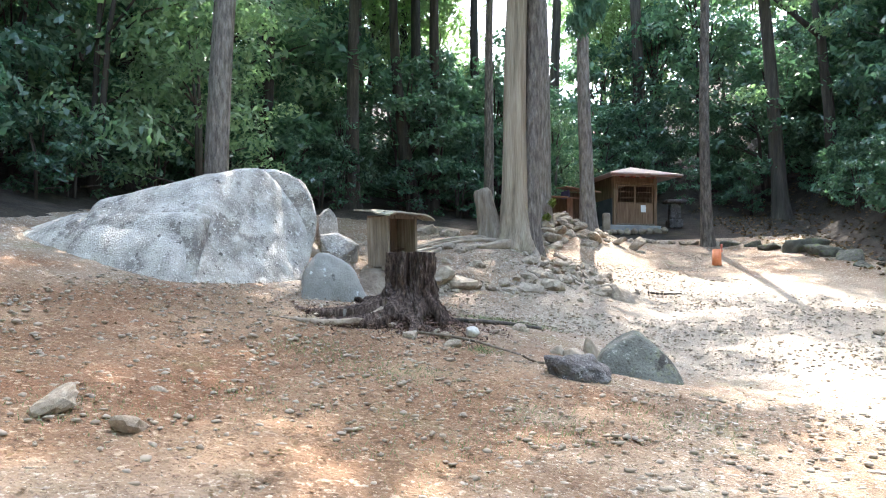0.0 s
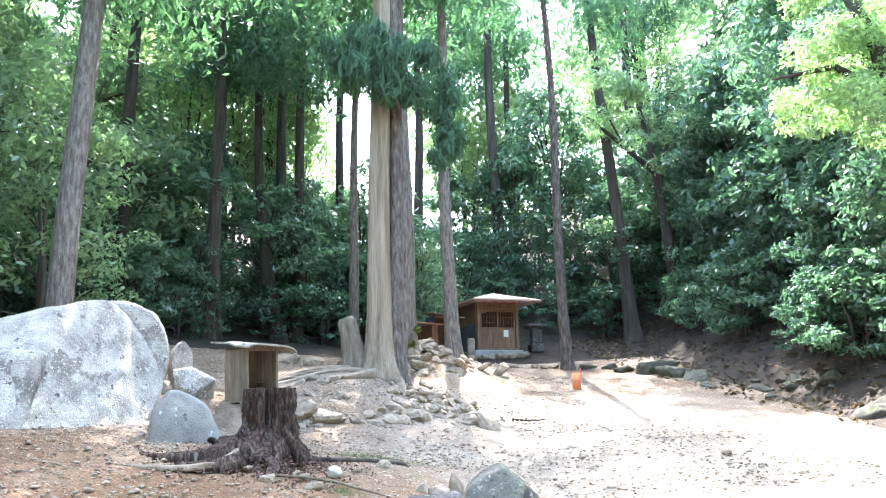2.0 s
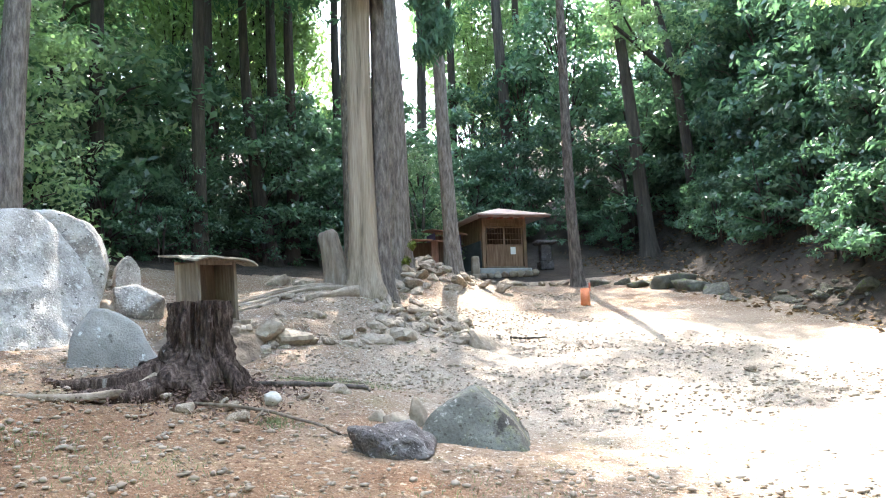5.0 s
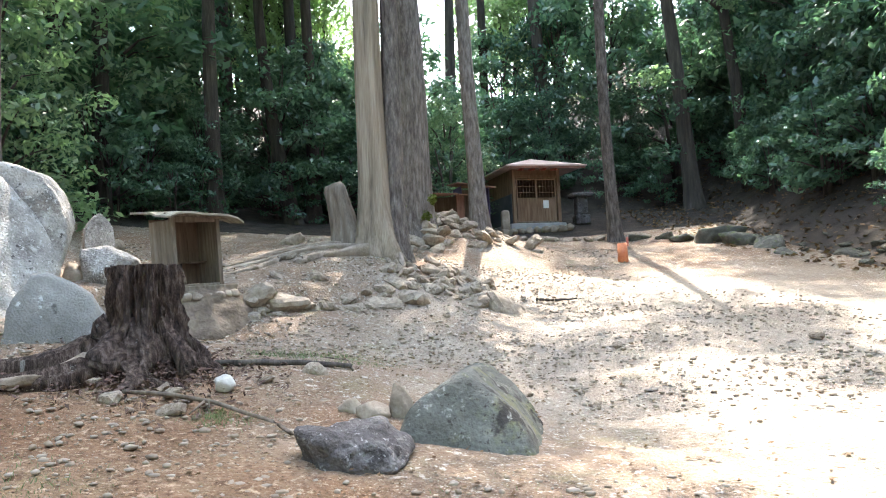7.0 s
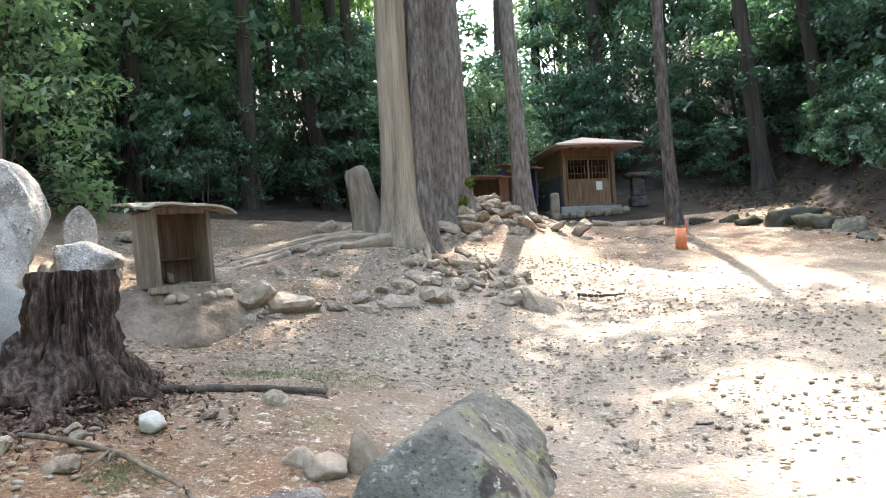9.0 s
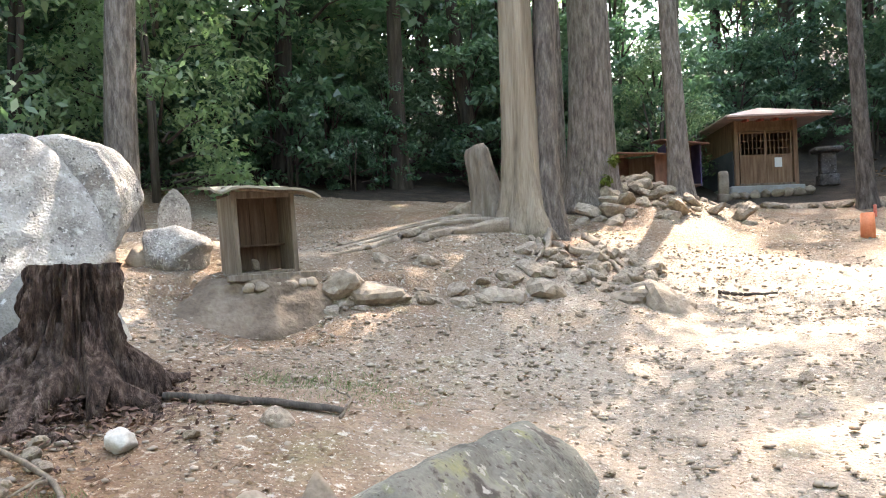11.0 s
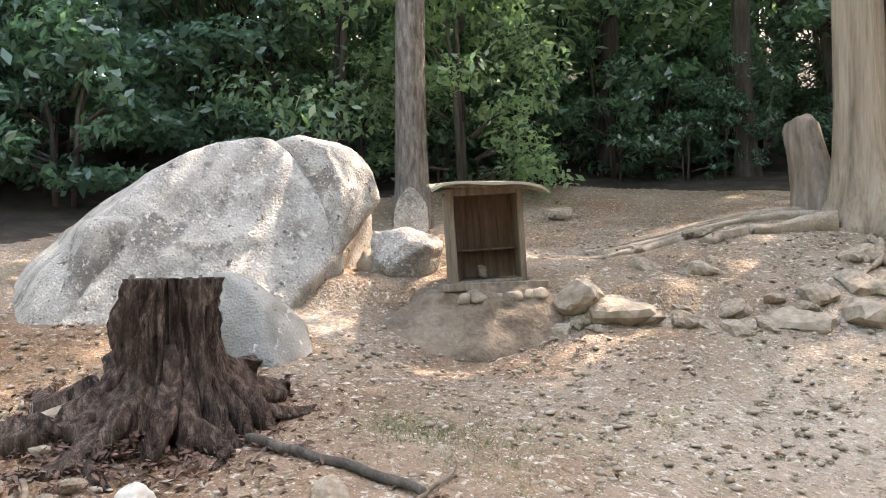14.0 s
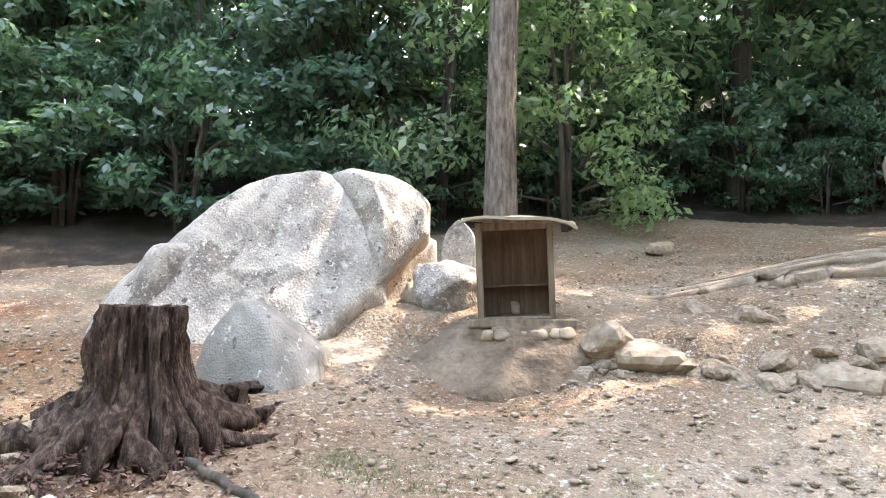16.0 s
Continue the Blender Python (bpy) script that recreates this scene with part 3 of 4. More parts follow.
rk = rock_mesh("rock", GREENROCK, [(-0.53, 0.15, 0.84, 0.40), (-0.70, 0.20, 0.68, 0.40), (0.00, 0.00, -1.00, 0.41), (0.67, -0.11, 0.73, 0.44), (-0.89, 0.14, 0.44, 0.47), (-0.07, 0.08, 0.99, 0.48), (0.48, 0.05, 0.88, 0.50), (0.82, -0.04, 0.57, 0.51), (0.86, -0.20, 0.47, 0.52), (0.96, -0.12, 0.23, 0.57), (0.20, 0.25, 0.95, 0.66), (0.94, -0.23, -0.25, 0.66), (0.59, 0.26, 0.77, 0.69), (0.00, 0.96, 0.29, 0.91), (-0.09, -0.89, 0.45, 1.17)], 6, 30, 0.09, 9, 2.2)
rock = tagged(new("rock", rk), "rounded green-grey rock half sunk in the soil", "rock")
rock.matrix_world = pose(2.45, 9.3, 0.5)
stone(1.53, 7.62, 0.42, 0.32, 0.21, DARKROCK, "low dark mauve rock beside the green-grey rock", -18, 17, 0.5, 5, "rock", rough=0.13)
stone(1.86, 8.72, 0.10, 0.08, 0.2, STONE, "upright pale pointed stone leaning on the rock", 20, 13, 0.25, tilt=-14)
stone(1.66, 8.62, 0.13, 0.1, 0.1, STONE, "small blocky pale stone", 10, 14)
stone(1.48, 8.75, 0.11, 0.09, 0.08, STONE, "small blocky pale stone", 50, 15)
stone(0.47, 9.15, 0.105, 0.09, 0.085, PALESTONE, "fist-sized whitish stone on the soil", 0, 16, 0.2)
slab = tagged(new("rock", rock_mesh("rock", GREYROCK, [(0.30, 0.53, 0.79, 0.20), (-0.97, -0.21, 0.09, 0.35), (-0.81, -0.18, 0.56, 0.35), (0.06, 0.12, 0.99, 0.36), (0.54, 0.07, 0.84, 0.38), (0.55, 0.81, 0.19, 0.38), (0.00, 0.00, -1.00, 0.41), (0.89, 0.12, 0.43, 0.46), (0.39, -0.87, 0.29, 0.51), (-0.50, 0.86, 0.10, 0.51), (-0.39, -0.71, 0.58, 0.57)], 5, 26, 0.06, 44, 2.0)), "smooth grey rock slab leaning at the boulder's foot", "rock")
slab.matrix_world = pose(-1.75, 11.35, 1.6)
stone(-1.84, 13.29, 0.43, 0.36, 0.36, GRANITE, "white-topped stone in front of the stone marker", 30, 18, 0.1, 5, "rock", z=1.84)
stone(-2.25, 13.15, 0.2, 0.16, 0.16, STONE, "brown stone wedged beside the boulder", 10, 19, 0.1, z=1.95)

# ---- decayed stump with spreading roots ----
stump = thing("tree_stump", pose(-0.36, 9.8, gz(-0.36, 9.8)), "rotting dark reddish tree stump with spreading roots", "tree stump")
N, M = 170, 64
V, F = [], []
for i in range(M):
    h = i / (M - 1)
    zz = -0.12 + h * 1.04
    for k in range(N):
        th = 2 * math.pi * k / N
        fl = math.exp(-max(zz, 0) / 0.27)
        buttress = 0.5 + 0.5 * math.sin(th * 6 + 0.8 + 0.6 * math.sin(th * 2))
        rr = 0.21 + 0.02 * h + fl * (0.12 + 0.2 * buttress)
        rr -= 0.13 * max(0.0, vnoise(math.cos(th) * 4 + 70, math.sin(th) * 4 + 70, zz * 2.4 + 3, 14) - 0.55) * 2.2 * max(0.0, 1 - abs(zz - 0.28) / 0.45)
        rr += 0.17 * (vnoise(math.cos(th) * 9 + 20, math.sin(th) * 9 + 20, zz * 1.6 + 5, 4) - 0.5) + 0.11 * (vnoise(math.cos(th) * 18 + 20, math.sin(th) * 18 + 20, zz * 6 + 5, 9) - 0.5) + 0.07 * (vnoise(math.cos(th) * 3 + 40, math.sin(th) * 3 + 40, zz * 4 + 5, 6) - 0.5) * (0.4 + fl)
        rr += 0.04 * (vnoise(math.cos(th) * 34 + 50, math.sin(th) * 34 + 50, zz * 7 + 5, 21) - 0.5) + 0.03 * (vnoise(math.cos(th) * 16 + 50, math.sin(th) * 16 + 50, zz * 26 + 5, 22) - 0.5)
        V.append((rr * math.cos(th), rr * math.sin(th), zz + (0.006 * math.sin(th * 9) if i == M - 1 else 0)))
for i in range(M - 1):
    for k in range(N):
        k2 = (k + 1) % N
        F.append((i * N + k, i * N + k2, (i + 1) * N + k2, (i + 1) * N + k))
V.append((0, 0, 0.86))
F += [((M - 1) * N + k, (M - 1) * N + (k + 1) % N, len(V) - 1) for k in range(N)]
child(new("stump_body", mesh_of("stump_body", V, F, ROT, False)), stump)
for k in range(17):
    a = radians(k * 21.2 + random.uniform(-8, 8))
    h0, out = random.uniform(0.35, 0.7), random.uniform(0.42, 0.62)
    pts = [(0.22 * math.cos(a), 0.22 * math.sin(a), h0), (0.27 * math.cos(a + 0.08), 0.27 * math.sin(a + 0.08), h0 * 0.6), ((out * 0.8) * math.cos(a), (out * 0.8) * math.sin(a), h0 * 0.25), (out * math.cos(a - 0.1), out * math.sin(a - 0.1), -0.06)]
    r0 = random.uniform(0.035, 0.075)
    v, f = tube(pts, [r0 * 0.5, r0, r0 * 1.2, r0 * 0.7], 9, k, 0.3)
    child(new("buttress", mesh_of("buttress", v, f, ROT)), stump)
for a, ln, r0, mt in ((-125, 1.2, 0.17, ROT), (-150, 1.15, 0.22, ROT), (-170, 1.3, 0.11, ROT), (-138, 1.7, 0.07, ROOTWOOD), (60, 0.8, 0.07, ROT), (112, 1.55, 0.17, ROT), (92, 1.0, 0.12, ROT), (-60, 0.6, 0.13, ROT), (-20, 0.55, 0.12, ROT), (150, 0.6, 0.12, ROT), (105, 0.5, 0.1, ROT), (-95, 0.7, 0.13, ROT)):
    pts, rad = [], []
    for i in range(11):
        s = i / 10
        d = 0.22 + ln * s
        aa = radians(a + 16 * math.sin(s * 4 + a))
        px, py = d * math.cos(aa), d * math.sin(aa)
        pts.append((px, py, gz(px - 0.36, py + 9.8) - gz(-0.36, 9.8) + 0.2 * (1 - s) ** 2.5 + 0.07 - 0.08 * s))
        rad.append(r0 * (1 - 0.8 * s))
    v, f = tube(pts, rad, 12, a, 0.2)
    child(new("root", mesh_of("root", v, f, mt)), stump)
for px, py, s in ((-0.46, -0.30, 0.12), (-0.34, -0.36, 0.08), (-0.62, -0.36, 0.09), (-0.3, -0.2, 0.07)):
    ob = new("moss_clump", rock_mesh("moss_clump", MOSS, random_planes(np.random.default_rng(7), s * 1.4, s * 1.1, s * 0.6), 3, 8, 0.05, 3, 6))
    ob.location = (px, py, 0.20)
    child(ob, stump, "green moss clump")

# ---- stone marker ----
bm = bmesh.new()
prof = [(-0.19, -0.15), (0.19, -0.15), (0.2, 0.3), (0.185, 0.46), (0.12, 0.57), (0.02, 0.67), (-0.03, 0.66), (-0.13, 0.55), (-0.185, 0.43), (-0.195, 0.28)]
fr = [bm.verts.new((x, -0.075 + 0.01 * math.sin(z * 9), z)) for x, z in prof]
bk = [bm.verts.new((x * 0.95, 0.085, z * 0.98)) for x, z in prof]
bm.faces.new(fr)
bm.faces.new(bk[::-1])
for i in range(len(prof)):
    j = (i + 1) % len(prof)
    bm.faces.new((fr[j], fr[i], bk[i], bk[j]))
bmesh.ops.bevel(bm, geom=bm.edges[:], offset=0.018, segments=2, affect="EDGES")
marker = part("stone_marker", bm, GRANITE)
marker.matrix_world = pose(-2.13, 13.66, 2.27, 0, 0, 38)
tagged(marker, "upright pointed grey stone marker, weathered", "stone marker")

# ---- small wooden shrine ----
SHR = pose(-0.88, 13.46, 1.79, 0, -3.0, 47)
shrine = thing("wooden_shrine", SHR, "small open weathered wooden shrine box with slanting board roof", "shrine")
W, D, H = 0.74, 0.5, 0.92
part("floor_board", board((W + 0.04, D + 0.06, 0.03), (0, 0, 0.085)), WOOD, shrine)
part("sill", board((W + 0.30, 0.1, 0.075), (0.05, -D / 2 - 0.03, 0.035), 0.01, (0, 1.5, 0), 0.004), WOOD, shrine, "heavy grey sill beam")
part("base_beam", board((W + 0.1, 0.1, 0.07), (0, D / 2 - 0.05, 0.035), 0.01), WOOD, shrine)
for s in (-1, 1):
    for k in range(3):
        part("side_board", board((0.022, D / 3 - 0.004, H - 0.05), (s * (W / 2 - 0.012), -D / 2 + D / 3 * (k + 0.5), 0.1 + (H - 0.05) / 2), 0.004, rough=0.002), WOOD, shrine)
    part("front_post", board((0.06, 0.06, H + 0.02), (s * (W / 2 - 0.03), -D / 2 - 0.012, 0.07 + H / 2), 0.006, rough=0.002), WOOD, shrine)
for k in range(4):
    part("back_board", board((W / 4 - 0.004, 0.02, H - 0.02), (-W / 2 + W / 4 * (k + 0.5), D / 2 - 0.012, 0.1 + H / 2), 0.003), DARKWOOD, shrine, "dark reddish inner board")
# unseen panel added to stop light through the gaps of the back boards
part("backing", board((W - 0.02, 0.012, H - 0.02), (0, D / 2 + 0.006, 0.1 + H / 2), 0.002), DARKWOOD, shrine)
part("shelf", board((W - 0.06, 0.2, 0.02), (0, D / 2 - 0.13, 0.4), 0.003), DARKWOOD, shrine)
part("lintel", board((W, 0.03, 0.08), (0, -D / 2 - 0.005, H + 0.05), 0.004), WOOD, shrine)
bm = bmesh.new()
top_bot = []
for zoff in (0.0, -0.028):
    vs = []
    for i in range(13):
        row = []
        for j in range(7):
            u, w = i / 12 - 0.5, j / 6 - 0.5
            sag = 0.05 * math.cos(u * 3.0) + 0.012 * math.sin(u * 11 + w * 3)
            row.append(bm.verts.new((u * 1.12 + 0.02, w * 0.98 - 0.05, sag + 0.10 * w + zoff - (0.03 if abs(u) > 0.45 and w < 0 else 0))))
        vs.append(row)
    top_bot.append(vs)
for i in range(12):
    for j in range(6):
        a, b = top_bot
        bm.faces.new((a[i][j], a[i + 1][j], a[i + 1][j + 1], a[i][j + 1]))
        bm.faces.new((b[i][j], b[i][j + 1], b[i + 1][j + 1], b[i + 1][j]))
for (i, j), (i2, j2) in [((i, 0), (i + 1, 0)) for i in range(12)] + [((i + 1, 6), (i, 6)) for i in range(12)] + [((0, j + 1), (0, j)) for j in range(6)] + [((12, j), (12, j + 1)) for j in range(6)]:
    a, b = top_bot
    bm.faces.new((b[i][j], b[i2][j2], a[i2][j2], a[i][j]))
rf = part("roof", bm, ROOFBOARD, shrine, "bleached curling roof board")
rf.matrix_basis = pose(0.02, 0, H + 0.115, 0, 4.0, 0)
part("roof_batten", board((1.0, 0.05, 0.03), (0.02, -0.33, H + 0.085), 0.004, (0, 4, 0)), WOOD, shrine)
statuette = tagged(new("stone_figure", rock_mesh("stone_figure", STONE, random_planes(np.random.default_rng(3), 0.05, 0.04, 0.09), 3, 8, 0.02, 2, 8)), "tiny grey stone figure inside the shrine", "figurine")
statuette.matrix_world = SHR @ pose(-0.02, 0.08, 0.175)
# earth mound and its facing stones
mound = tagged(new("earth_mound", rock_mesh("earth_mound", EARTH, [(0, 0, 1, 0.30), (0, -1, 0.75, 0.62), (0.3, -1, 0.8, 0.62), (-0.6, -0.9, 1, 0.55), (-1, -0.1, 1.1, 0.58), (1, 0, 0.7, 0.62), (0, 1, 0.2, 0.7), (0, 0, -1, 0.3)], 5, 12, 0.17, 6, 3.0)), "brown earth mound that carries the wooden shrine", "mound")
mound.matrix_world = SHR @ pose(-0.08, 0.14, -0.33, 0, 3) @ Matrix.Diagonal((1.2, 1.08, 1.15, 1))
for k, (u, w) in enumerate(((-0.28, 0.07), (-0.13, 0.1), (0.06, 0.09), (0.2, 0.12), (0.36, 0.1), (0.44, 0.13))):
    st = new("stone", rock_mesh("stone", STONE, random_planes(np.random.default_rng(60 + k), w, 0.08, 0.06), 3, 9, 0.02, k, 5))
    st.matrix_world = SHR @ pose(u, -0.36 - 0.03 * (k % 2), -0.065)
    tagged(st, "flat stone wedged under the shrine sill", "stone", "stones under the shrine")

# ---- the hut ----
HUT = pose(7.1, 28.2, 3.52, 0, 0, 10.5) @ Matrix.Diagonal((1, 1, 0.89, 1))
hut = thing("hut", HUT, "small wooden worship hut with lattice doors and sheet roof", "hut")
HW, HD, HH = 1.68, 5.0, 2.1
part("plinth", board((HW + 0.35, HD + 0.2, 1.1), (0, HD / 2 - 0.02, -0.205), 0.03), CONCRETE, hut, "grey concrete plinth")
Z0 = 0.345
for s in (-1, 1):
    part("corner_post", board((0.12, 0.12, HH + 0.2), (s * (HW / 2 - 0.03), 0.0, Z0 + HH / 2 + 0.1), 0.01), WARMWOOD, hut)
part("dado_wall", board((0.08, HD - 0.1, 1.15), (-HW / 2, HD / 2 + 0.07, Z0 + 0.575), 0.006), PLASTER, hut, "grey-black plaster wall")
part("upper_wall", board((0.07, HD - 0.1, 1.0), (-HW / 2, HD / 2 + 0.07, Z0 + 1.655), 0.006), WARMWOOD, hut, "plain wooden upper wall")
part("side_wall", board((0.07, HD - 0.1, HH), (HW / 2, HD / 2 + 0.07, Z0 + HH / 2), 0.006), WARMWOOD, hut)
part("back_wall", board((HW, 0.07, HH), (0, HD, Z0 + HH / 2), 0.006), WARMWOOD, hut)
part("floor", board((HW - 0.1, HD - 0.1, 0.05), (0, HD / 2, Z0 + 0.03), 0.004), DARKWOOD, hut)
part("lintel", board((HW - 0.14, 0.1, 0.12), (0, 0, Z0 + 1.78), 0.008), WARMWOOD, hut)
part("fascia", board((HW - 0.14, 0.04, 0.26), (0, 0.02, Z0 + 1.98), 0.006), WARMWOOD, hut, "reddish carved frieze board")
for k in range(4):
    part("rafter_end", board((0.07, 0.45, 0.08), (-0.6 + 0.4 * k, -0.22, Z0 + 2.03), 0.01, (8, 0, 0)), REDPAINT, hut)
part("sill", board((HW - 0.14, 0.12, 0.07), (0, -0.01, Z0 + 0.035), 0.008), WOOD, hut)
for s in (-1, 1):
    dr = part("door", board((0.70, 0.03, 0.86), (s * 0.355, 0.0, Z0 + 0.5), 0.004), WARMWOOD, hut, "plain board sliding door")
    for q in (-1, 1):
        part("stile", board((0.04, 0.045, 1.65), (s * 0.355 + q * 0.34, 0.0, Z0 + 0.9), 0.004), WARMWOOD, dr)
    part("rail", board((0.64, 0.045, 0.05), (s * 0.355, 0.0, Z0 + 0.95), 0.004), WARMWOOD, dr)
    part("rail", board((0.64, 0.04, 0.05), (s * 0.355, 0.0, Z0 + 1.68), 0.004), WARMWOOD, dr)
    for k in range(5):
        part("lattice_bar", board((0.02, 0.02, 0.7), (s * 0.355 - 0.23 + 0.115 * k, -0.004, Z0 + 1.315), 0.003), WARMWOOD, dr)
    for zz in (1.18, 1.42):
        part("lattice_bar", board((0.62, 0.018, 0.02), (s * 0.355, 0.004, Z0 + zz), 0.003), WARMWOOD, dr)
notice = part("paper_notice", board((0.2, 0.008, 0.3), (0.33, -0.025, Z0 + 0.72), 0), PAPER)
notice.matrix_world = HUT
tagged(notice, "white paper notice pinned on the hut door", "notice")
# hipped roof of sheet metal
bm = bmesh.new()
ez, rz = Z0 + HH + 0.02, Z0 + HH + 0.42
o = [(-HW / 2 - 0.45, -0.75), (HW / 2 + 0.75, -0.75), (HW / 2 + 0.75, HD + 0.6), (-HW / 2 - 0.45, HD + 0.6)]
lo = [bm.verts.new((x, y, ez - 0.05)) for x, y in o]
hi = [bm.verts.new((x, y, ez)) for x, y in o]
r1, r2 = bm.verts.new((-0.05, 0.25, rz)), bm.verts.new((-0.05, HD - 0.6, rz))
bm.faces.new(lo[::-1])
for i in range(4):
    bm.faces.new((lo[i], lo[(i + 1) % 4], hi[(i + 1) % 4], hi[i]))
bm.faces.new((hi[0], hi[1], r1))
bm.faces.new((hi[1], hi[2], r2, r1))
bm.faces.new((hi[2], hi[3], r2))
bm.faces.new((hi[3], hi[0], r1, r2))
part("roof", bm, METAL, hut, "pale reddish sheet-metal roof")
part("eave_board", board((HW + 1.1, 0.03, 0.1), (0.15, -0.7, ez - 0.08), 0.004), RUST, hut)
for k in range(8):
    stone(6.15 + 0.29 * k, 27.75 + 0.06 * k, 0.19, 0.14, 0.15, STONE, "footing stone at the hut's plinth", 30 * k, 200 + k, 0.2, 3, group="footing stones")


def lean_to(x, y, z, w, d, h, yaw, front, label):
    t = thing("shed", pose(x, y, z, 0, 0, yaw), label, "shed")
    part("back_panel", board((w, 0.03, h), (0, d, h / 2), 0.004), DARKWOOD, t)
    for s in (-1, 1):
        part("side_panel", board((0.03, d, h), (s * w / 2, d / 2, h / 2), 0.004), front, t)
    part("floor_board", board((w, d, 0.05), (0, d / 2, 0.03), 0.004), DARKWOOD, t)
    part("roof", board((w + 0.35, d + 0.4, 0.035), (0, d / 2 - 0.05, h + 0.05), 0.006, (5, 7, 0)), RUST, t, "rusty sheet roof")
    part("eave_beam", board((w, 0.06, 0.07), (0, 0, h - 0.03), 0.006), WARMWOOD, t)
    return t


sh = lean_to(3.5, 24.6, 3.62, 1.0, 0.8, 0.85, -22, RUST, "low open rust-brown shed on the stone mound")
part("painted_panel", board((0.34, 0.012, 0.24), (-0.66, 0.0, 0.62), 0.002), REDPAINT, sh, "white and red painted panel")
part("front_panel", board((0.32, 0.02, 0.85), (-0.66, 0.02, 0.42), 0.004), PLASTER, sh)
lean_to(4.75, 26.2, 3.75, 0.9, 0.9, 1.15, 10, PURPLE, "small shelter hung with faded purple cloth")
lant = thing("stone_lantern", pose(9.0, 29.6, gz(9.0, 29.6)), "grey stone lantern beside the hut", "stone lantern")
part("base", board((0.55, 0.55, 0.35), (0, 0, 0.15), 0.04), DARKROCK, lant)
part("body", board((0.42, 0.42, 0.65), (0, 0, 0.64), 0.04), DARKROCK, lant)
part("cap", board((0.8, 0.7, 0.14), (0, 0, 1.04), 0.05), DARKROCK, lant)
fig = tagged(new("stone_figure", rock_mesh("stone_figure", STONE, [(1, 0, 0, 0.14), (-1, 0, 0, 0.14), (0, 1, 0, 0.12), (0, -1, 0, 0.12), (0.4, 0, 1, 0.34), (-0.4, 0, 1, 0.34), (0, 0, -1, 0.4)], 4, 8, 0.03, 3, 5)), "small grey stone figure beside the hut wall", "figurine")
fig.matrix_world = pose(5.85, 27.35, gz(5.85, 27.35) + 0.52)
stone(5.85, 27.35, 0.25, 0.2, 0.2, STONE, "stone base under the stone figure", 0, 77, 0.3, 3)

# orange marker post
post = thing("marker_post", pose(7.45, 20.4, gz(7.45, 20.4)), "short orange marker post on the path", "post")
bm = bmesh.new()
bmesh.ops.create_cone(bm, cap_ends=True, segments=18, radius1=0.125, radius2=0.115, depth=0.5, matrix=pose(0, 0, 0.2))
bmesh.ops.bevel(bm, geom=[e for e in bm.edges if e.is_boundary is False and abs(e.verts[0].co.z - e.verts[1].co.z) < 0.01], offset=0.012, segments=2, affect="EDGES")
part("body", bm, ORANGE, post, smooth=True)
part("tab", board((0.05, 0.04, 0.22), (0.13, 0, 0.48), 0.01), REDPAINT, post, "red upright tab")

# ---- loose stones, retained rocks, roots ----
rs = np.random.default_rng(21)
protos = [rock_mesh("stone", STONE, random_planes(np.random.default_rng(300 + k), 1.0, rs.uniform(0.6, 0.9), rs.uniform(0.45, 0.7), 14), 3, 44, 0.26, k, 1.9, False) for k in range(9)]


bank_protos = [rock_mesh("stone", MOSSYROCK, random_planes(np.random.default_rng(340 + k), 1.0, rs.uniform(0.6, 0.9), rs.uniform(0.4, 0.6), 14), 4, 40, 0.16, k, 1.5) for k in range(4)]


def drop(x, y, s, label="loose grey-brown stone on the soil", group="loose stones", lift=0.2, z=None, kinds=protos):
    ob = new("stone", kinds[rs.integers(len(kinds))])
    ob.matrix_world = pose(x, y, (gz(x, y) if z is None else z) + s * lift, rs.uniform(-28, 28), rs.uniform(-28, 28), rs.uniform(0, 360)) @ Matrix.Diagonal((s * 1.1, s, s * 0.85, 1))
    return tagged(ob, label, "stone", group)


# terrace edge beside the shrine
for k in range(34):
    x = -0.35 + 2.4 * rs.random()
    drop(x, 13.1 + 0.62 * (x + 0.9) + rs.normal() * 0.12, rs.uniform(0.06, 0.17), "weathered stone along the low terrace edge", "terrace stones", -0.05)
for x, y, q in ((-0.05, 13.78, 0.3), (0.35, 13.95, 0.34), (0.62, 14.05, 0.2), (0.95, 14.2, 0.24), (1.3, 14.3, 0.2), (1.7, 14.7, 0.27), (0.18, 14.94, 0.2), (0.75, 15.0, 0.18)):
    drop(x, y, q, "large weathered stone on the low terrace edge", "terrace stones", -0.15)
# rock spill below the central cedars
for k in range(80):
    a, r = rs.uniform(0, 6.28), rs.random() ** 0.6
    drop(2.75 + 1.0 * r * math.cos(a), 16.3 + 0.9 * r * math.sin(a), rs.uniform(0.05, 0.19), "angular stone in the spill below the cedars", "spill stones", 0.1)
for x, y, s in ((3.35, 15.4, 0.36), (3.8, 15.25, 0.38), (2.3, 15.0, 0.3), (2.0, 15.6, 0.2), (1.75, 15.1, 0.22)):
    drop(x, y, s, "flat pale stone set in the path", "flat path stones", 0.0)
# stacked stones that hold the mound of the old cedar
for row in range(3):
    for k in range(14 - 2 * row):
        x = 2.3 + 0.28 * k + 0.2 * row + rs.normal() * 0.14
        y = 20.3 + 0.05 * k + 0.42 * row + rs.normal() * 0.2
        drop(x, y, rs.uniform(0.09, 0.27), "stacked rough stone holding the mound", "retaining stones", 0.25, gz(x, 20.1) + 0.26 * row)
for k in range(26):
    drop(3.1 + rs.normal() * 0.75, 22.6 + rs.normal() * 0.5, rs.uniform(0.15, 0.34), "rough stone heaped before the shed", "heaped stones", 0.4)
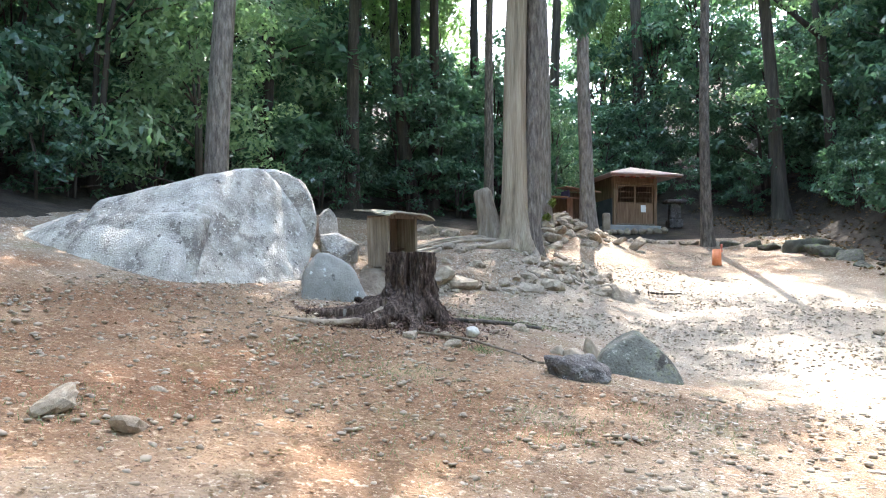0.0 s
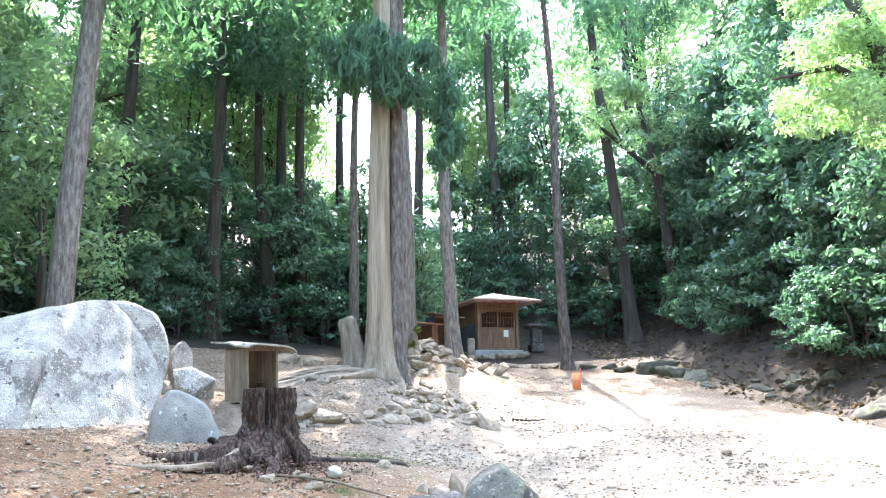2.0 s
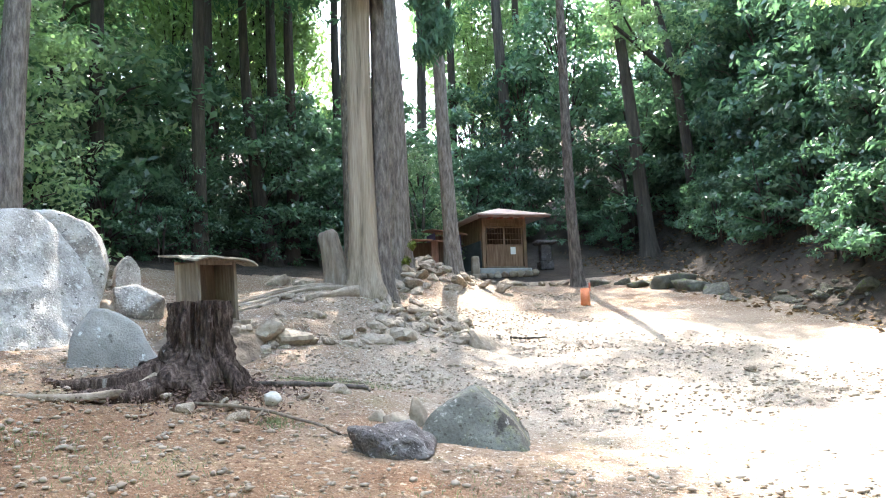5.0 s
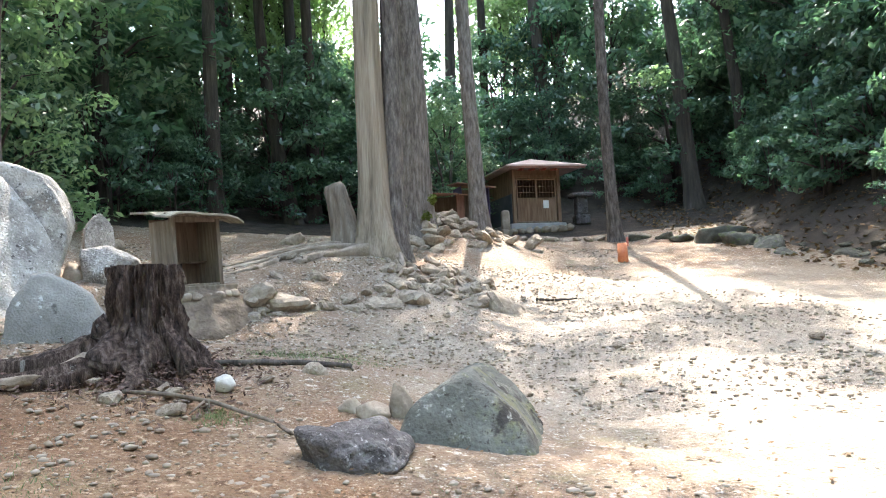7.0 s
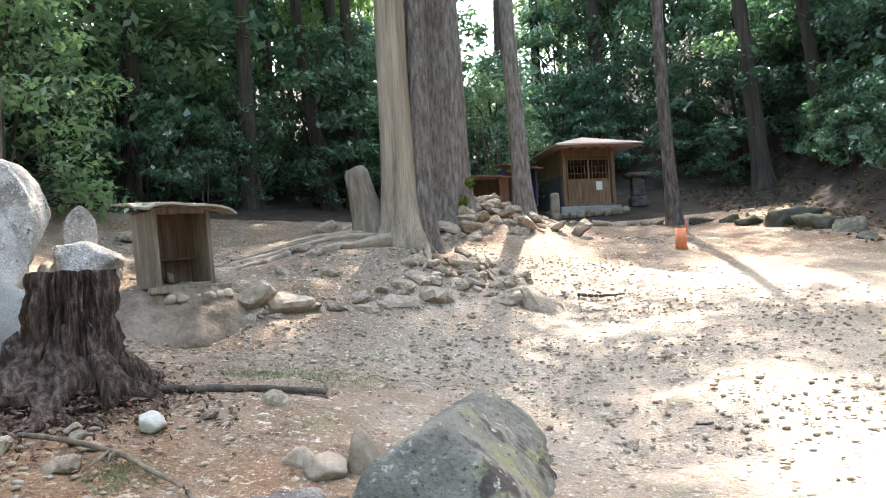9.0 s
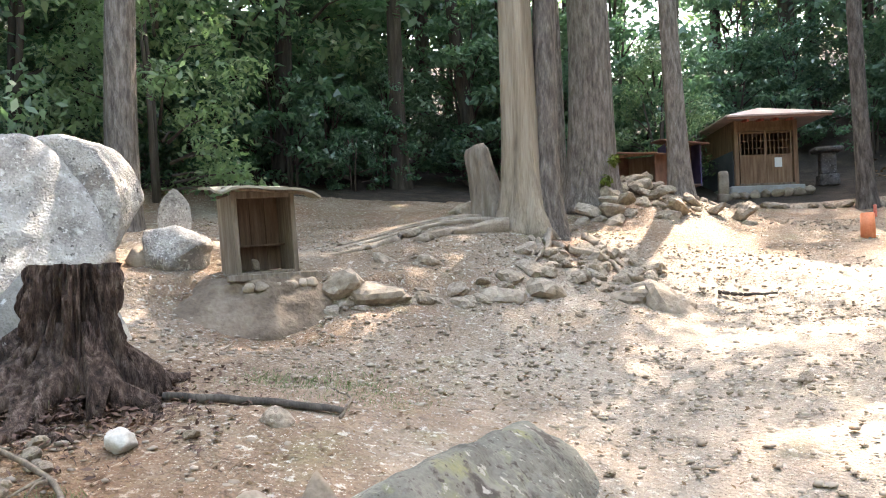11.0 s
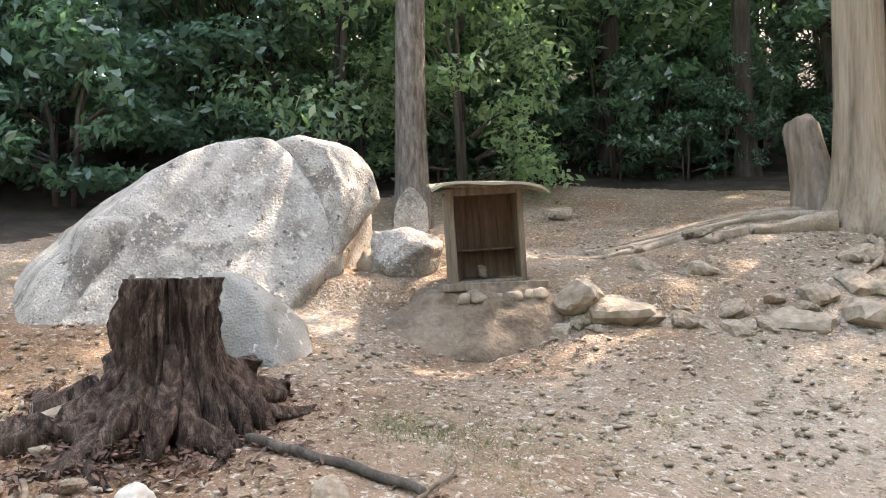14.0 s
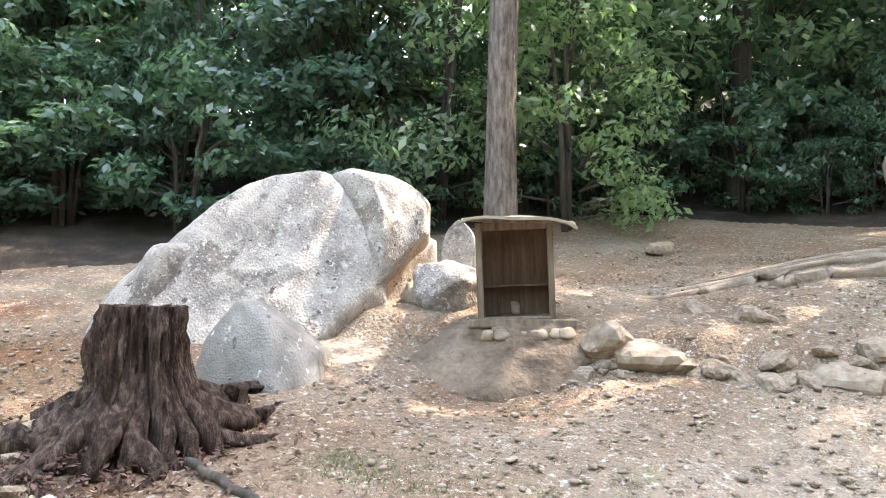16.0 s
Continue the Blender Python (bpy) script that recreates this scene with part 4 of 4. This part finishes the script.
# kerb of stones along the hut terrace and the bank
for k in range(14):
    drop(5.3 + 0.33 * k, 25.6 - 0.06 * k + rs.normal() * 0.06, rs.uniform(0.14, 0.24), "kerb stone before the hut", "kerb stones", 0.2)
for x, y, s in ((9.3, 24.6, 0.42), (9.9, 24.2, 0.3), (10.3, 23.6, 0.5), (10.9, 22.9, 0.75), (11.2, 21.9, 0.6), (11.3, 20.8, 0.45), (11.0, 19.6, 0.3), (11.7, 18.4, 0.35), (12.0, 17.3, 0.3), (12.3, 16.2, 0.35), (11.4, 13.7, 0.6), (11.7, 11.8, 0.5)):
    drop(x, y, s, "mossy grey rock along the bank", "bank rocks", -0.05, kinds=bank_protos)
for k in range(40):
    y = rs.uniform(13, 24)
    drop(11.6 + 0.1 * (22 - y) + rs.normal() * 0.4, y, rs.uniform(0.08, 0.2), "dark grey stone on the bank", "bank stones", 0.1, kinds=bank_protos)
for x, y, s in ((-2.3, 4.4, 0.17), (-1.75, 4.25, 0.14), (-1.9, 5.1, 0.08), (0.0, 9.05, 0.09), (-0.3, 8.75, 0.10), (0.1, 8.9, 0.09), (-0.55, 9.15, 0.1), (0.75, 9.4, 0.07), (1.15, 9.75, 0.14), (0.2, 8.5, 0.1), (-3.9, 19.4, 0.32), (-0.7, 23.5, 0.35), (0.1, 23.2, 0.3), (1.0, 22.5, 0.25), (0.1, 16.3, 0.17), (6.9, 11.6, 0.12)):
    drop(x, y, s)
for k in range(60):
    x, y = rs.uniform(-1.5, 5.0), rs.uniform(8.5, 17)
    drop(x, y, 0.025 + 0.05 * rs.random() ** 2, "small pebble on the trodden soil", "pebbles")

# pebbles and clods, too many to count
d0, f0 = unit_sphere(1)
f0 = np.array(f0)
n = 80000
px = rs.uniform(-4.5, 8.5, n)
py = 2 + 21 * rs.random(n) ** 1.0
keep = fbm(px * 0.6, py * 0.6, 0.5, 33) + 0.2 * rs.normal(size=n) > -0.06
px, py = px[keep], py[keep]
n = len(px)
sz = 0.005 + 0.03 * rs.random(n) ** 4.5
sv = sz[:, None, None] * np.stack([rs.uniform(0.7, 1.4, n), rs.uniform(0.7, 1.2, n), rs.uniform(0.3, 0.7, n)], 1)[:, None, :]
Vp = d0[None] * sv * (1 + 0.25 * rs.normal(size=(n, len(d0), 1)).clip(-1, 1)) + np.stack([px, py, g(px, py) + sz * 0.1 + 0.008], 1)[:, None, :]
Fp = f0[None] + (np.arange(n) * len(d0))[:, None, None]
gravel = new("gravel", fast_mesh("gravel", Vp.reshape(-1, 3), Fp.reshape(-1, 3), SOILCLOD))
tagged(gravel, "loose gravel and clods strewn over the soil", "gravel", kind="stuff")

# dead leaves and bark flakes
n = 16000
px = rs.uniform(-5, 6, n)
py = rs.uniform(1.5, 22, n)
keep = fbm(px * 0.5 + 7, py * 0.5, 0.5, 51) + 0.1 * rs.normal(size=n) > 0.02
px, py = px[keep], py[keep]
v, f = leaf_cloud(rs, np.stack([px, py, g(px, py) + 0.03], 1), np.full((len(px), 3), 0.015), len(px), 0.022, 0.0, 0.2, 0.5, 3.0)
tagged(new("leaf_litter", fast_mesh("leaf_litter", v, f, DEADLEAF)), "dry brown leaves and flakes on the soil", "leaf litter", kind="stuff")

# crumbling bark round the stump and needles under the trees
n = 5000
a, r = rs.uniform(0, 6.283, n), np.abs(rs.normal(size=n)) * 0.55 + 0.15
px, py = -0.42 + r * np.cos(a), 9.62 + r * np.sin(a) * 0.9
v, f = leaf_cloud(rs, np.stack([px, py, g(px, py) + 0.03 + 0.10 * np.exp(-((r - 0.3) / 0.25) ** 2)], 1), np.full((n, 3), 0.03), n, 0.03, 0.0, 0.2, 0.35, 1.2)
tagged(new("bark_debris", fast_mesh("bark_debris", v, f, DEBRIS)), "crumbled reddish bark and rot round the stump", "bark debris", kind="stuff")
n = 9000
px, py = rs.uniform(10.5, 22, n), rs.uniform(8, 33, n)
v, f = leaf_cloud(rs, np.stack([px, py, g(px, py) + 0.04], 1), np.full((n, 3), 0.03), n, 0.07, 0.0, 0.2, 0.5, 2.0)
tagged(new("slope_litter", fast_mesh("slope_litter", v, f, DEADLEAF)), "fallen brown leaves on the steep bank", "leaf litter", kind="stuff")


def grass_patch(spots, count, h, name, label):
    c = np.asarray(spots, float)[rs.integers(len(spots), size=count)]
    p = c[:, :2] + rs.normal(size=(count, 2)) * c[:, 2:3]
    z = g(p[:, 0], p[:, 1]) + 0.0
    th = rs.uniform(0, 6.28, count)
    wdt = 0.0035
    dx, dy = np.cos(th) * wdt, np.sin(th) * wdt
    hh = h * rs.uniform(0.5, 1.4, count)
    lx, ly = rs.normal(size=count) * hh * 0.6, rs.normal(size=count) * hh * 0.6
    vv = np.stack([np.stack([p[:, 0] - dx, p[:, 1] - dy, z], 1), np.stack([p[:, 0] + dx, p[:, 1] + dy, z], 1), np.stack([p[:, 0] + lx, p[:, 1] + ly, z + hh], 1)], 1).reshape(-1, 3)
    tagged(new(name, fast_mesh(name, vv, np.arange(count * 3).reshape(-1, 3), GRASS)), label, "grass", kind="stuff")


grass_patch([(0.9, 10.7, 0.28), (1.3, 10.9, 0.25), (0.6, 10.6, 0.2), (1.5, 10.6, 0.2), (-1.3, 5.5, 0.4), (-2.2, 4.6, 0.3), (-0.3, 6.8, 0.3), (1.0, 5.6, 0.4), (2.2, 6.2, 0.4), (-1.2, 7.4, 0.35), (0.6, 8.4, 0.1), (0.0, 4.5, 0.5), (-2.0, 12.9, 0.2)], 5500, 0.04, "grass", "sparse short grass on the soil")


def limb(name, pts, r0, r1, material, label, category="stick", forks=()):
    z = lambda x, y: gz(x, y)
    n = 22
    P = []
    for i in range(n):
        s = i / (n - 1) * (len(pts) - 1)
        a, fr_ = int(min(s, len(pts) - 2)), s - int(min(s, len(pts) - 2))
        x = pts[a][0] * (1 - fr_) + pts[a + 1][0] * fr_
        y = pts[a][1] * (1 - fr_) + pts[a + 1][1] * fr_ + (0.012 if category != "root" else 0.035) * math.sin(i * (1.05 if category != "root" else 0.8))
        P.append((x, y, z(x, y) + r0 * (0.8 if category != "root" else -0.4) + 0.02 + (pts[a][2] * (1 - fr_) + pts[a + 1][2] * fr_)))
    v, f = joined([tube(P, [r0 + (r1 - r0) * i / (n - 1) for i in range(n)], 12, 3, 0.2 if category == "root" else 0.08)] + [tube(q, [r1, r1 * 0.8, r1 * 0.5], 6, 2) for q in forks])
    return tagged(new(name, mesh_of(name, v, f, material)), label, category)


limb("stick", [(0.22, 9.92, 0), (0.8, 9.98, 0), (1.44, 10.08, 0)], 0.03, 0.022, DARKBARK, "straight dark fallen stick on the soil")
limb("branch", [(-0.25, 8.9, 0.0), (0.2, 8.75, 0.03), (0.55, 8.55, 0.03), (0.95, 8.25, 0.02), (1.15, 8.0, 0.0), (1.35, 8.05, 0.0)], 0.017, 0.011, WOOD, "crooked grey fallen branch on the soil", "branch",
     forks=[[(0.42, 8.62, gz(0.42, 8.62) + 0.06), (0.40, 8.5, gz(0.4, 8.5) + 0.05), (0.36, 8.42, gz(0.36, 8.42) + 0.02)], [(0.46, 8.6, gz(0.46, 8.6) + 0.06), (0.48, 8.5, gz(0.48, 8.5) + 0.09), (0.5, 8.42, gz(0.5, 8.42) + 0.07)]])
limb("twig", [(1.45, 10.0, 0.0), (1.4, 10.35, 0.03), (1.15, 10.6, 0.0)], 0.012, 0.005, WOOD, "thin curved twig on the grass", "twig")
limb("branch", [(4.4, 15.9, 0.0), (4.7, 15.65, 0.05), (5.1, 15.8, 0.0)], 0.03, 0.012, DARKBARK, "dark curved fallen branch on the path", "branch")
limb("root", [(1.5, 16.9, 0.1), (0.9, 16.5, 0.0), (0.46, 16.15, 0.03), (0.36, 16.0, 0.0)], 0.13, 0.115, ROOTWOOD, "thick pale cedar root broken off at its end", "root")
limb("root", [(1.3, 17.1, 0.05), (0.5, 16.9, 0.03), (-0.3, 16.3, 0.03), (-1.0, 15.9, -0.02)], 0.1, 0.045, ROOTWOOD, "long pale surface root over the terrace", "root")
limb("root", [(1.0, 17.4, 0.03), (0.2, 17.4, 0.03), (-0.6, 16.9, 0.0), (-1.2, 16.7, -0.02)], 0.09, 0.04, ROOTWOOD, "pale surface root running over the terrace", "root")
limb("root", [(0.0, 16.2, 0.02), (-0.5, 15.5, 0.02), (-1.1, 15.1, -0.02)], 0.07, 0.035, ROOTWOOD, "pale surface root near the shrine", "root")
limb("root", [(2.1, 17.0, 0.1), (2.15, 16.5, 0.05), (2.0, 15.9, -0.05)], 0.068, 0.021, ROOTWOOD, "root reaching down into the stones", "root")
limb("root", [(2.6, 17.3, 0.1), (3.0, 16.8, 0.08), (3.3, 16.2, -0.03)], 0.061, 0.021, ROOTWOOD, "root reaching over the spilled stones", "root")
limb("root", [(2.2, 16.6, 0.05), (2.6, 16.35, 0.1), (3.0, 16.3, 0.12), (3.2, 16.05, 0.0)], 0.05, 0.03, ROOTWOOD, "pale bare root arching over the spilled stones", "root")
limb("root", [(2.0, 16.5, 0.08), (2.1, 16.1, 0.06), (2.0, 15.75, 0.0)], 0.045, 0.02, ROOTWOOD, "pale bare root among the spilled stones", "root")
limb("root", [(0.9, 17.2, 0.03), (0.0, 17.0, 0.02), (-0.7, 16.3, 0.02), (-1.3, 15.6, -0.02)], 0.055, 0.025, ROOTWOOD, "thin pale surface root over the terrace", "root")
limb("root", [(4.7, 22.9, 0.05), (5.2, 22.5, 0.0), (5.6, 22.0, -0.05)], 0.068, 0.028, ROOTWOOD, "root of the cedar on the stones", "root")
# mossy foot of the old cedar
mc = np.random.default_rng(4)
cs = [(mc.normal() * 0.22, mc.normal() * 0.1, mc.uniform(-0.45, 0.5)) for _ in range(16)]
v, f = leaf_cloud(mc, cs, [(0.14, 0.1, 0.14)] * 16, 2600, 0.035, 0.3, 0.3, 0.5, 0.4)
mf = tagged(new("moss_patch", fast_mesh("moss_patch", v, f, MOSS)), "bright green moss and ferns at the old cedar's foot", "moss")
mf.matrix_world = pose(2.55, 21.32, gz(2.55, 21.32) + 0.5)

# ---- forest ----
rf_ = np.random.default_rng(77)


def bush_proto(name, rng, width, height, count, leaf, base, material, label, category):
    """A broadleaf tree or shrub: stems, limbs and a crown of leafy clumps."""
    t = thing(name, Matrix.Identity(4), label, category, "forest edge")
    pieces = []
    cs, rr = [], []
    for k in range(3):
        a = rng.uniform(0, 6.28)
        tip = (0.3 * width * math.cos(a), 0.3 * width * math.sin(a), height * rng.uniform(0.7, 0.95))
        mid = (tip[0] * 0.4, tip[1] * 0.4, tip[2] * 0.5)
        pieces.append(tube([(0.1 * math.cos(a), 0.1 * math.sin(a), -0.4), mid, tip], [0.009 * height + 0.02, 0.006 * height + 0.015, 0.008], 7, k))
    nclump = int(26 + 5 * height)
    for k in range(nclump):
        h = base + (height - base) * rng.random() ** 0.85
        s = (h - base) / (height - base)
        w = width * (0.75 + 0.45 * math.sin(min(s * 1.5 + 0.35, 1.9) * 1.5)) * (1 - 0.6 * max(0, s - 0.55) / 0.45)
        a, q = rng.uniform(0, 6.28), 0.35 + 0.65 * rng.random() ** 0.5
        cs.append((w * 0.72 * q * math.cos(a), w * 0.72 * q * math.sin(a), h))
        b = width * rng.uniform(0.16, 0.30)
        rr.append((b * 1.25, b * 1.25, b * 0.55))
        if k % 3 == 0:
            pieces.append(tube([(cs[-1][0] * 0.2, cs[-1][1] * 0.2, h * 0.75), (cs[-1][0] * 0.6, cs[-1][1] * 0.6, h * 0.93), cs[-1]], [0.035, 0.022, 0.008], 5, k))
    v, f = joined(pieces)
    child(new("trunk", mesh_of("trunk", v, f, DARKBARK)), t)
    v, f = leaf_cloud(rng, cs, rr, count, leaf, 0.25, 0.35, 0.42, 0.55)
    child(new("crown", fast_mesh("crown", v, f, material)), t)
    return t


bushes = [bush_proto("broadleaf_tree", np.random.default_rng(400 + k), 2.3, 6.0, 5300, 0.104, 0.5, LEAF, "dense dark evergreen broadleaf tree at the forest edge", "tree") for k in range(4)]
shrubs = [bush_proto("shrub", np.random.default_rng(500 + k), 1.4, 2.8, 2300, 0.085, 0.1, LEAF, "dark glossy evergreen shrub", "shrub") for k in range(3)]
tall = [bush_proto("broadleaf_tree", np.random.default_rng(600 + k), 3.6, 13.0, 5000, 0.19, 3.0, BRIGHTLEAF, "tall broadleaf tree on the hillside, leaves coloured as sunlit", "tree") for k in range(3)]
sunny = [bush_proto("broadleaf_tree", np.random.default_rng(640 + k), 3.6, 13.0, 6000, 0.16, 3.0, SUNLEAF, "tall broadleaf tree with crown coloured yellow-green as if backlit", "tree") for k in range(2)]
dim = [bush_proto("broadleaf_tree", np.random.default_rng(660 + k), 3.8, 13.0, 7000, 0.17, 2.0, LEAF, "tall dark broadleaf tree added to shade slope and edge", "tree") for k in range(2)]
used = set()


def plant(kinds, x, y, s, sink=0.0):
    k = kinds[rf_.integers(len(kinds))]
    m = pose(x, y, gz(x, y) - sink, 0, 0, rf_.uniform(0, 360)) @ Matrix.Diagonal((s * rf_.uniform(0.9, 1.15), s * rf_.uniform(0.9, 1.15), s * rf_.uniform(0.88, 1.12), 1))
    if k.name in used:
        return copy_thing(k, m)
    used.add(k.name)
    k.matrix_basis = m
    return k


# edge of the wood: from the far side, round the left, and up the slope on the other hand
EDGE = [(-10.5, -4), (-9.8, 3), (-9.2, 8), (-9.0, 12), (-8.6, 16), (-8.2, 20), (-6.2, 24), (-3.5, 26.8), (-0.5, 29.2), (2.5, 31), (6, 35), (10, 34), (13.5, 31)]
for (x0, y0), (x1, y1) in zip(EDGE, EDGE[1:]):
    L = math.hypot(x1 - x0, y1 - y0)
    ox, oy = -(y1 - y0) / L, (x1 - x0) / L
    for k in range(max(1, round(L / 2.1))):
        u = (k + rf_.uniform(0.2, 0.8)) / max(1, round(L / 2.1))
        x, y = x0 + (x1 - x0) * u, y0 + (y1 - y0) * u
        plant(bushes, x + ox * 1.6, y + oy * 1.6, rf_.uniform(0.7, 1.05))
        plant(shrubs, x + ox * 0.4 + rf_.normal() * 0.4, y + oy * 0.4, rf_.uniform(0.75, 1.1))
        plant(shrubs, x + ox * 3.2 + rf_.normal() * 0.6, y + oy * 3.2, rf_.uniform(0.9, 1.3))
        plant(bushes, x + ox * 5 + rf_.normal() * 0.6, y + oy * 5, rf_.uniform(1.0, 1.45))
        # leaf copy picked by place, to imitate sunlit and shaded crowns
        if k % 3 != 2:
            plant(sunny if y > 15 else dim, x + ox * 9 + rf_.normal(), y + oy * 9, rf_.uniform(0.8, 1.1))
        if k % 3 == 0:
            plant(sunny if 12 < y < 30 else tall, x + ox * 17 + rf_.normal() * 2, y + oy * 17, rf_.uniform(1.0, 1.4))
# slope on the far side of the path
for k in range(76):
    y = rf_.uniform(9, 34)
    x = 13.6 + 0.15 * (y - 16) + abs(rf_.normal()) * 4.2
    plant(shrubs if k % 3 == 0 else bushes, x, y, rf_.uniform(0.8, 1.25))
for k in range(46):
    y = rf_.uniform(13, 33)
    plant(shrubs, 13.2 + 0.15 * (y - 16) + rf_.uniform(-0.4, 1.6), y, rf_.uniform(0.5, 1.0))
for k in range(16):
    y = rf_.uniform(8, 36)
    plant(tall, 22 + rf_.uniform(0, 9), y, rf_.uniform(0.8, 1.2))
# tall trees added over the slope to keep sun off it
for k in range(8):
    y = 16 + 2.3 * k
    plant(dim, 15.2 + 0.15 * (y - 16) + 3.5 * (k % 2) + rf_.normal() * 0.5, y, rf_.uniform(0.8, 1.0))
# first closes a gap of sky, the others are added to shade the left edge
for x, y in ((12.3, 36.5), (-11.5, 13.5), (-12.5, 9.5), (-11.0, 17.0), (-14.5, 12.0), (-12.0, 5.5)):
    plant(dim, x, y, rf_.uniform(0.85, 1.0))

# bushes at the edge of the wood, sunlight put into their paler leaf colour
litbush = [bush_proto("broadleaf_tree", np.random.default_rng(700 + k), 2.3, 6.0, 6500, 0.075, 0.3, BRIGHTLEAF, "broadleaf tree at the forest edge with leaves coloured as sunlit", "tree") for k in range(2)]
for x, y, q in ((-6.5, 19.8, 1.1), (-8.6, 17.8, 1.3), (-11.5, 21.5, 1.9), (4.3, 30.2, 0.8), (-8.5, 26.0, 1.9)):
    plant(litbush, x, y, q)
# forest cedars standing behind the edge, the first three added to shade the clearing
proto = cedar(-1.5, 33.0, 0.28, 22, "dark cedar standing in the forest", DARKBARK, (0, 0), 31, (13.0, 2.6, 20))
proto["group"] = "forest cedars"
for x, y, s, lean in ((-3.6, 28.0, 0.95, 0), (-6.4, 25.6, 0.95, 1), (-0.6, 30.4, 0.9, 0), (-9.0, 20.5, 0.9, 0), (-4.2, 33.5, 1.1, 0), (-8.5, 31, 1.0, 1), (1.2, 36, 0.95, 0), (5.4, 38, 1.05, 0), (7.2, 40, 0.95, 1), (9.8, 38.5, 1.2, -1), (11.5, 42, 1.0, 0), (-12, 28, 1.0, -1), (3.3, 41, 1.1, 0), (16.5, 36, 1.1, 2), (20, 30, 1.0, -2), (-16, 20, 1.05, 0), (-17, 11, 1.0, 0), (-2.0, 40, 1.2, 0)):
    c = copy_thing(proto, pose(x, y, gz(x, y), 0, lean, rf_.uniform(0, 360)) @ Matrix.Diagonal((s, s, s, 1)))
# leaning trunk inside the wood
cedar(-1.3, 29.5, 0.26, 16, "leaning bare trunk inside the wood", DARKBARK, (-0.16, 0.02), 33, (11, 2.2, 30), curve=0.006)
# bare-limbed tree on the slope
bt = thing("bare_limbed_tree", pose(14.8, 28.5, gz(14.8, 28.5)), "crooked dark tree with forked limbs on the slope", "tree")
v, f = joined([tube([(0, 0, -0.4), (-0.2, 0, 3.5), (-0.5, 0, 6.5), (-1.3, 0, 10.5)], [0.24, 0.2, 0.17, 0.06], 10, 1), tube([(-0.4, 0, 6.2), (-1.8, 0, 7.4), (-3.2, 0, 8.6), (-3.9, 0, 8.9)], [0.13, 0.1, 0.06, 0.02], 8, 2),
               tube([(-0.5, 0, 6.6), (0.5, 0, 8.0), (1.6, 0, 9.6)], [0.12, 0.08, 0.03], 8, 3), tube([(-1.8, 0, 7.4), (-2.4, 0, 8.6), (-2.6, 0, 9.6)], [0.07, 0.04, 0.015], 6, 4)])
child(new("trunk", mesh_of("trunk", v, f, DARKBARK)), bt)
cs = [(rf_.normal() * 1.8 - 0.8, rf_.normal() * 1.2, 9.5 + rf_.normal() * 1.4) for _ in range(26)]
v, f = leaf_cloud(rf_, cs, [(0.8, 0.8, 0.4)] * 26, 6000, 0.1)
child(new("crown", fast_mesh("crown", v, f, BRIGHTLEAF)), bt)
# bough that hangs over the path from a near tree, its sunlight put into the colour
nb = thing("broadleaf_tree", pose(10.4, 12.0, gz(10.4, 12.0)), "near broadleaf tree with a hanging bough coloured as sunlit", "tree")
v, f = joined([tube([(1.5, 0, -0.4), (1.2, 0, 4), (0.8, 0, 7.5), (0.2, 0.3, 9.5)], [0.25, 0.21, 0.16, 0.08], 10, 1), tube([(0.9, 0, 6.5), (0.0, 0.3, 7.2), (-1.2, 0.6, 7.0)], [0.1, 0.07, 0.02], 8, 2)])
child(new("trunk", mesh_of("trunk", v, f, DARKBARK)), nb)
cs = [(0.25 + rf_.normal() * 0.5, 0.2 + rf_.normal() * 0.5, 7.0 + rf_.normal() * 0.75) for _ in range(30)] + [(1.0 + rf_.normal() * 1.0, rf_.normal(), 8.5 + rf_.normal() * 1.0) for _ in range(30)]
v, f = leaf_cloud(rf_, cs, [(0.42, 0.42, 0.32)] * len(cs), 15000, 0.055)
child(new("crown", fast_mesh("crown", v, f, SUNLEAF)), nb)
# trees behind the walker, which close the clearing
for x, y in ((-9, -6), (-4, -9), (1, -10), (6, -9), (11, -6), (15, 0), (-13, -1)):
    plant(tall, x, y, rf_.uniform(0.8, 1.0))
